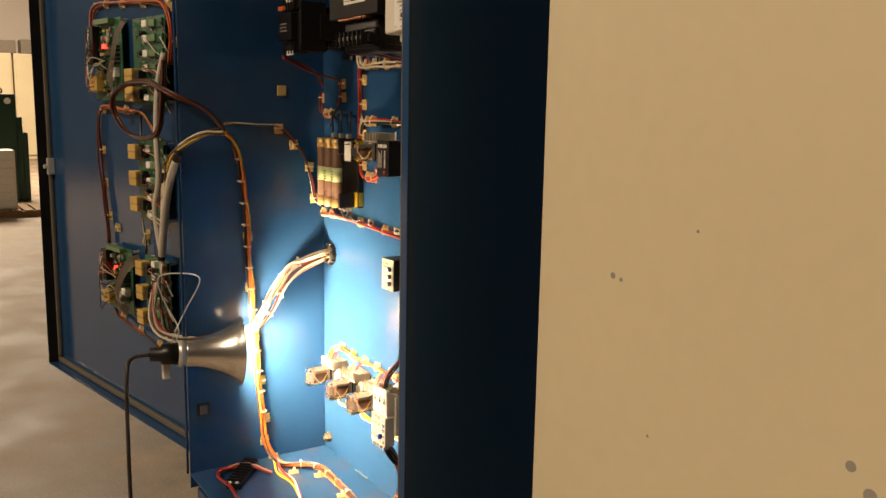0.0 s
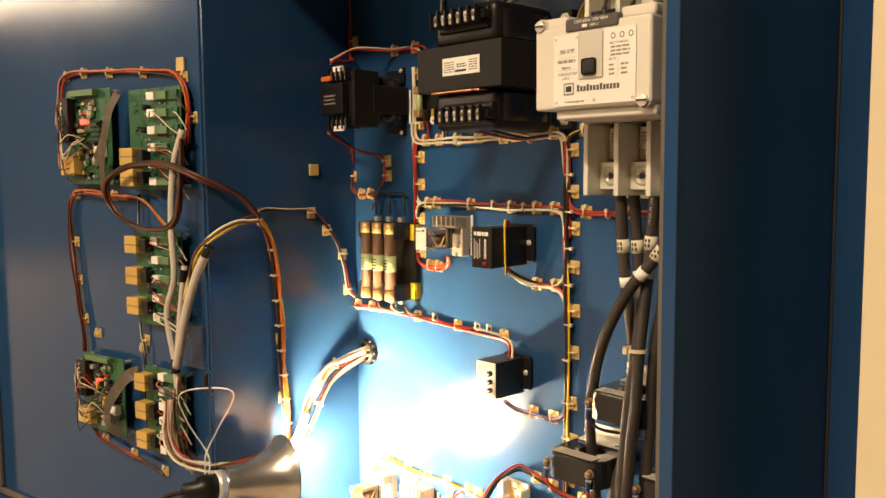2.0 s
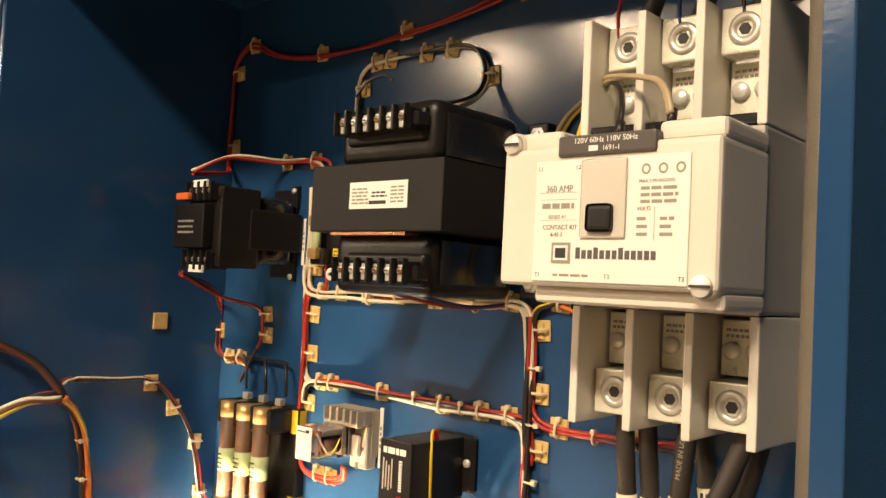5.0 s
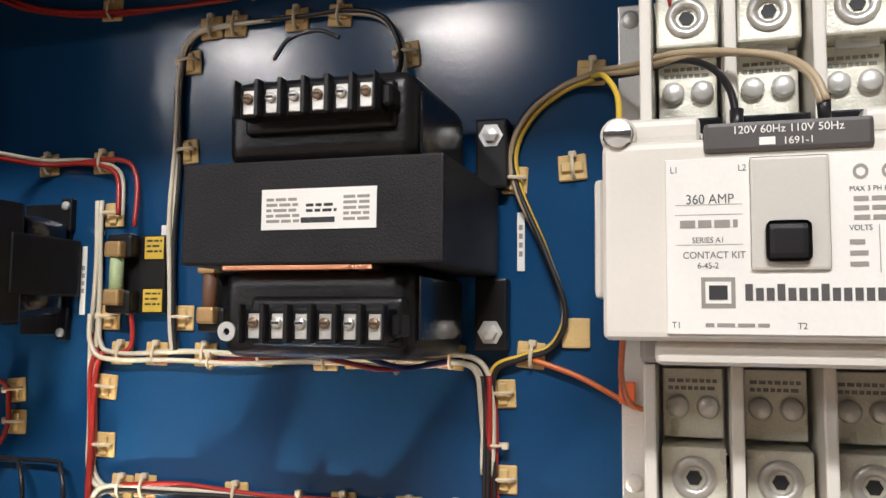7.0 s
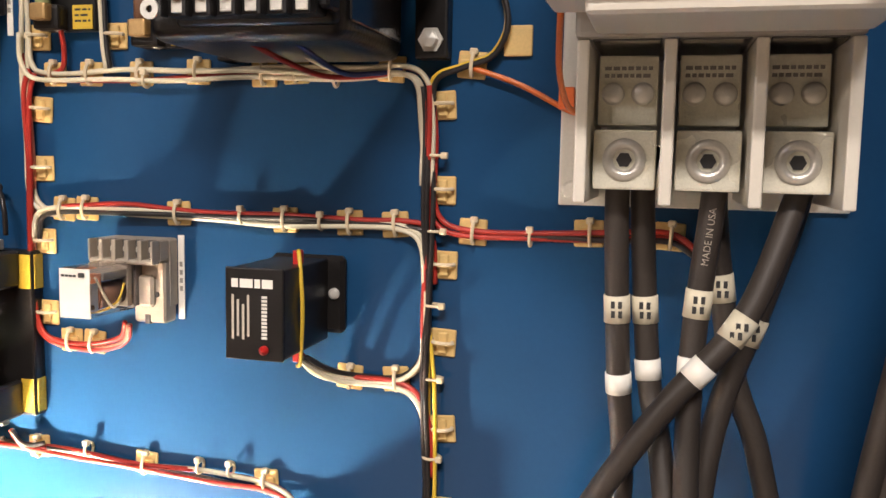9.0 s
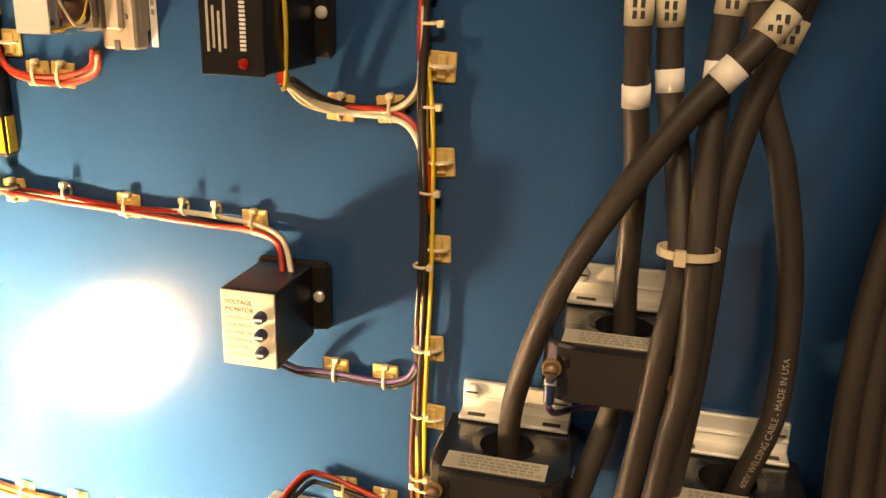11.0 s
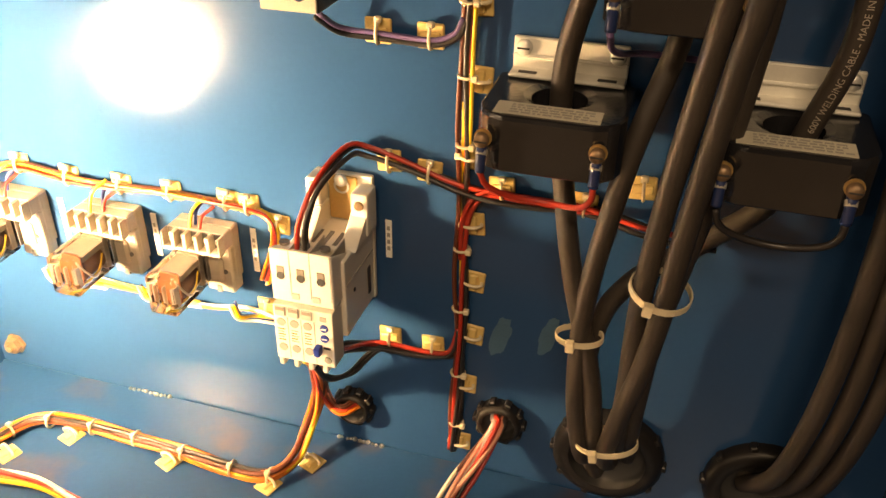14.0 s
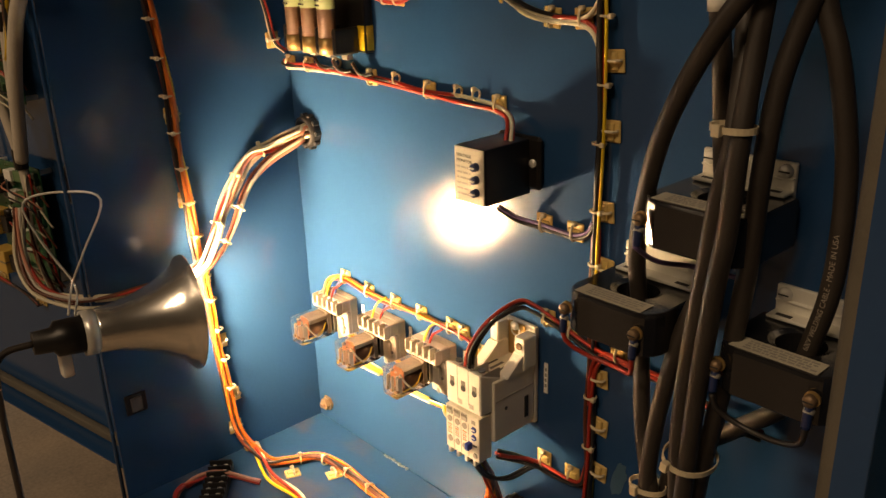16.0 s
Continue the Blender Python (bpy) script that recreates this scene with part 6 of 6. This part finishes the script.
# ---- circuit boards on the door ----
def relay_strip(s0, s1, z0, z1, n, amber, label):
    w, h = s1 - s0, z1 - z0
    t = thing("relay_board", tuple(on_door(s1, z0, 0.0)), label, "circuit board", rz=DA, group="relay boards")
    part("board", box(0, w, -0.0175, -0.0158, 0, h, 0.0003, 1), PCB, t)
    for x in (0.006, w - 0.006):
        for z in (0.006, h - 0.006):
            part("standoff", cyl((x, -0.0157, z), (x, 0.0, z), 0.003, n=8), STEEL, t)
    for k in range(n):
        z = h * (k + 0.5) / n
        part("white_connector", box(w * 0.46, w * 0.60, -0.029, -0.0176, z - 0.0065, z + 0.0065, 0.001), PAPER, t, "white plug connector")
        part("connector_body", box(w * 0.60, w * 0.80, -0.026, -0.0176, z - 0.0065, z + 0.0065, 0.001), mat_green, t, "green terminal body")
        part("screw_seat", box(w * 0.80, w * 0.97, -0.022, -0.0176, z - 0.008, z + 0.008, 0.001), PCB, t)
        pts = [(w * 0.9, -0.022, z), (w * 1.0, -0.026, z - 0.004), (w * 1.08, -0.024, z - 0.018), (w * 1.12, -0.02, z - 0.03)]
        part("lead", tube(pts, 0.0012, 6), (WHITE, BROWN)[k % 2], t, smooth=True)
    for z in amber:
        r = part("amber_relay", box(-0.003, w * 0.24, -0.038, -0.0176, z * h - 0.0145, z * h + 0.0145, 0.0015), YELLOWPL, t, "amber relay block")
        part("groove", box(-0.0035, w * 0.245, -0.0385, -0.030, z * h - 0.0008, z * h + 0.0008), BROWNPL, r)
        part("heat_sink", box(w * 0.27, w * 0.40, -0.034, -0.0176, z * h - 0.010, z * h + 0.010, 0.001), BLACK, t)
    rr = random.Random(int(z0 * 1000))
    for k in range(9):
        z = rr.uniform(0.02, h - 0.01)
        pts = [(w * 0.5, -0.029, z), (w * rr.uniform(0.55, 0.75), -0.040, z + rr.uniform(-0.01, 0.012)), (w * rr.uniform(0.85, 1.05), -0.036, z - rr.uniform(0.005, 0.02)), (w * rr.uniform(1.02, 1.12), -0.026, z - rr.uniform(0.02, 0.04))]
        part("lead", tube(pts, 0.0011, 6), (WHITE, PINK, BROWN, DARK, RED)[k % 5], t, smooth=True)
    for k in range(4):
        x, z = w * rr.uniform(0.28, 0.42), h * (0.15 + 0.22 * k)
        part("capacitor", lathe([(0, 0.0), (0, 0.005), (0.012, 0.005), (0.0125, 0.0)], (x, -0.0176, z), (0, -1, 0), 12), BLACK, t, "small black capacitor", smooth=True)
    for k in range(30):
        x, z = rr.uniform(0.02, w - 0.01), rr.uniform(0.008, h - 0.008)
        part("component", box(x - 0.002, x + 0.002, -0.0205, -0.0176, z - 0.0012, z + 0.0012), (INK, BROWNPL, GREYPL)[k % 3], t)
    return t


mat_green = mat("green_terminal_plastic", (0.12, 0.22, 0.1), 0.4, scale=90)
relay_strip(0.080, 0.222, 1.834, 2.001, 6, (0.33, 0.12), "green relay board with white plugs and amber blocks")
relay_strip(0.090, 0.218, 1.604, 1.765, 5, (0.85, 0.52, 0.2), "green relay board with amber blocks on the open door")
relay_strip(0.092, 0.205, 1.380, 1.531, 6, (0.83, 0.5, 0.16), "green relay board with amber blocks, lowest on the door")


def controller_board(s0, s1, z0, z1, label, seed):
    w, h = s1 - s0, z1 - z0
    t = thing("controller_board", tuple(on_door(s1, z0, 0.0)), label, "circuit board", rz=DA, group="controller boards")
    part("board", box(0, w, -0.0175, -0.0158, 0, h, 0.0003, 1), PCB, t)
    for x in (0.006, w - 0.006):
        for z in (0.006, h - 0.006):
            part("standoff", cyl((x, -0.0157, z), (x, 0.0, z), 0.003, n=8), STEEL, t)
    blk = part("terminal_block", box(0.002, 0.032, -0.034, -0.0176, h * 0.45, h * 0.92, 0.001), BLACK, t, "black screw terminal block")
    for k in range(8):
        part("terminal_screw", cyl((0.012, -0.0348, h * 0.48 + k * h * 0.055), (0.012, -0.0338, h * 0.48 + k * h * 0.055), 0.0026, n=8), TIN, blk)
    part("terminal_block", box(w * 0.2, w * 0.75, -0.030, -0.0176, h * 0.93, h * 0.995, 0.001), mat_green, t, "green terminal block")
    for q in range(5):
        part("heat_sink_fin", box(w * 0.72, w * 0.93, -0.034, -0.0176, h * (0.44 + 0.05 * q), h * (0.462 + 0.05 * q), 0.0005, 1), BLACK, t)
    part("chip", box(w * 0.46, w * 0.62, -0.0215, -0.0176, h * 0.30, h * 0.46, 0.0006, 1), BLACK, t, "black square chip")
    part("module", box(w * 0.74, w * 0.90, -0.030, -0.0176, h * 0.28, h * 0.40, 0.0012, 1), PAPER, t, "white square module")
    part("amber_relay", box(0.004, w * 0.34, -0.036, -0.0176, h * 0.10, h * 0.30, 0.0015), YELLOWPL, t, "amber relay block")
    part("capacitor", lathe([(0, 0.0), (0, 0.009), (0.017, 0.009), (0.018, 0.0)], (w * 0.8, -0.0176, h * 0.25), (0, -1, 0), 16), GREYPL, t, "grey capacitor", smooth=True)
    part("lit_display", box(w * 0.38, w * 0.48, -0.024, -0.0178, h * 0.64, h * 0.69, 0.0005), REDLED, t, "lit red status lamp")
    part("red_jumper", box(w * 0.36, w * 0.66, -0.022, -0.0178, h * 0.74, h * 0.77, 0.0005), REDPL, t)
    rr = random.Random(seed)
    for k in range(12):
        x, z = w * rr.uniform(0.2, 0.6), h * rr.uniform(0.1, 0.6)
        pts = [(x, -0.022, z), (x - 0.012, -0.042, z + rr.uniform(-0.02, 0.03)), (x * 0.4, -0.045, z + rr.uniform(-0.03, 0.03)), (rr.uniform(-0.01, 0.01), -0.034, h * rr.uniform(0.45, 0.9))]
        part("lead", tube(pts, 0.0011, 6), (DARK, WHITE, BROWN, DARK, PINK)[k % 5], t, smooth=True)
    for k in range(90):
        x, z = rr.uniform(0.036, w * 0.70), rr.uniform(0.012, h * 0.88)
        a, b = rr.uniform(0.0015, 0.006), rr.uniform(0.0012, 0.005)
        part("component", box(x - a, x + a, -0.0175 - rr.uniform(0.002, 0.008), -0.0176, z - b, z + b), (INK, BLACK, GREYPL, BROWNPL, YELLOWPL, PCB)[k % 6], t)
    part("lead_loop", tube([(0.004, -0.03, h * 0.50), (-0.008, -0.03, h * 0.55), (-0.010, -0.03, h * 0.68), (0.003, -0.032, h * 0.74)], 0.0012, 6), WHITE, t, smooth=True)
    return t


controller_board(0.276, 0.418, 1.842, 2.010, "crowded green controller board with a lit red lamp", 1)
controller_board(0.268, 0.398, 1.389, 1.531, "crowded green controller board, lower, with a lit red lamp", 2)


def ribbon(pts, label, wid=0.011):
    o = on_door(*pts[0])
    t = thing("ribbon_cable", tuple(o), label, "cable", group="ribbon cables")
    path = smooth_path([on_door(*p) - o for p in pts], 6)
    bm = bmesh.new()
    prev = None
    for j, p in enumerate(path):
        d = (path[min(j + 1, len(path) - 1)] - path[max(j - 1, 0)]).normalized()
        u = d.cross(Vector((0.18, -0.98, 0))).normalized() * wid
        cur = [bm.verts.new(p - u), bm.verts.new(p + u)]
        if prev:
            bm.faces.new((prev[0], prev[1], cur[1], cur[0]))
        prev = cur
    bmesh.ops.solidify(bm, geom=bm.faces, thickness=0.001)
    part("ribbon", bm, GREYW, t, smooth=True)
    return t


ribbon([(0.232, 1.999, 0.03), (0.240, 1.965, 0.045), (0.252, 1.914, 0.05), (0.285, 1.883, 0.045), (0.310, 1.878, 0.03)], "grey flat ribbon cable between two boards")
ribbon([(0.245, 1.924, 0.05), (0.258, 1.878, 0.05), (0.272, 1.826, 0.04)], "grey flat ribbon cable end hanging free", 0.008)
ribbon([(0.200, 1.523, 0.03), (0.225, 1.508, 0.045), (0.270, 1.457, 0.05), (0.290, 1.416, 0.04), (0.270, 1.400, 0.03)], "grey flat ribbon cable between the lower boards")

# ---- small things in the enclosure ----
t = thing("toggle_switch", (0.0, -0.258, 1.252), "small black rocker switch in the side wall", "switch", rz=90)
part("bezel", box(-0.013, 0.013, -0.003, -0.0003, -0.013, 0.013, 0.001), BLACK, t)
part("rocker", box(-0.007, 0.007, -0.006, -0.003, -0.009, 0.009, 0.001), DARKGREY, t)
t = thing("ground_stud", (0.022, 0, 1.152), "brass earthing bolt in the panel corner", "bolt")
part("stud", lathe([(0, 0.011), (0.003, 0.011), (0.003, 0.0085), (0.009, 0.0085), (0.009, 0.004), (0.013, 0.004), (0.013, 0)], (0, 0, 0), (0, -1, 0), 6), DULLBRASS, t)
t = thing("plastic_clip", tuple(on_door(0.03, 1.544, 0.0)), "small black plastic clip hanging on the hinge edge", "clip", rz=DA)
part("clip_loop", tube([(0, -0.01, 0), (-0.012, -0.014, -0.012), (-0.010, -0.014, -0.035), (0.0, -0.012, -0.045), (0.010, -0.014, -0.035), (0.010, -0.014, -0.01), (0.002, -0.0, 0.0)], 0.0045, 8), BLACK, t, smooth=True)
tb = thing("terminal_strip", (0.068, -0.205, Z0), "black barrier terminal strip on the bottom plate", "terminal strip", rz=-38)
part("base", box(-0.055, 0.055, -0.014, 0.014, 0.0, 0.012, 0.001), BLACK, tb)
for k in range(9):
    x = -0.048 + 0.012 * k
    part("barrier", box(x - 0.001, x + 0.001, -0.014, 0.014, 0.0122, 0.019), BLACK, tb)
    for s in (-1, 1):
        part("terminal_screw", cyl((x + 0.006, 0.007 * s, 0.0122), (x + 0.006, 0.007 * s, 0.015), 0.0032, n=8), TIN, tb)

# two ragged patches, paler than the panel's enamel
for x, z, w, hh in ((0.515, 1.275, 0.012, 0.022), (0.553, 1.283, 0.010, 0.022)):
    t = thing("pale_patch", (x, 0, z), "pale patch on the enamel", "wear mark", ry=14)
    rr = random.Random(int(x * 1000))
    bm = bmesh.new()
    rim = [rr.uniform(0.78, 1.0) for k in range(22)]
    rim = [(Vector((math.cos(math.tau * k / 22), 0, math.sin(math.tau * k / 22))) * q) for k, q in enumerate(rim)]
    face = bm.faces.new([bm.verts.new((p.x * w * 0.7, -0.0004, p.z * hh)) for p in rim])
    up = bmesh.ops.extrude_face_region(bm, geom=[face])
    bmesh.ops.translate(bm, verts=[v for v in up["geom"] if isinstance(v, bmesh.types.BMVert)], vec=(0, 0.0003, 0))
    part("patch", bm, PALEBLUE, t)
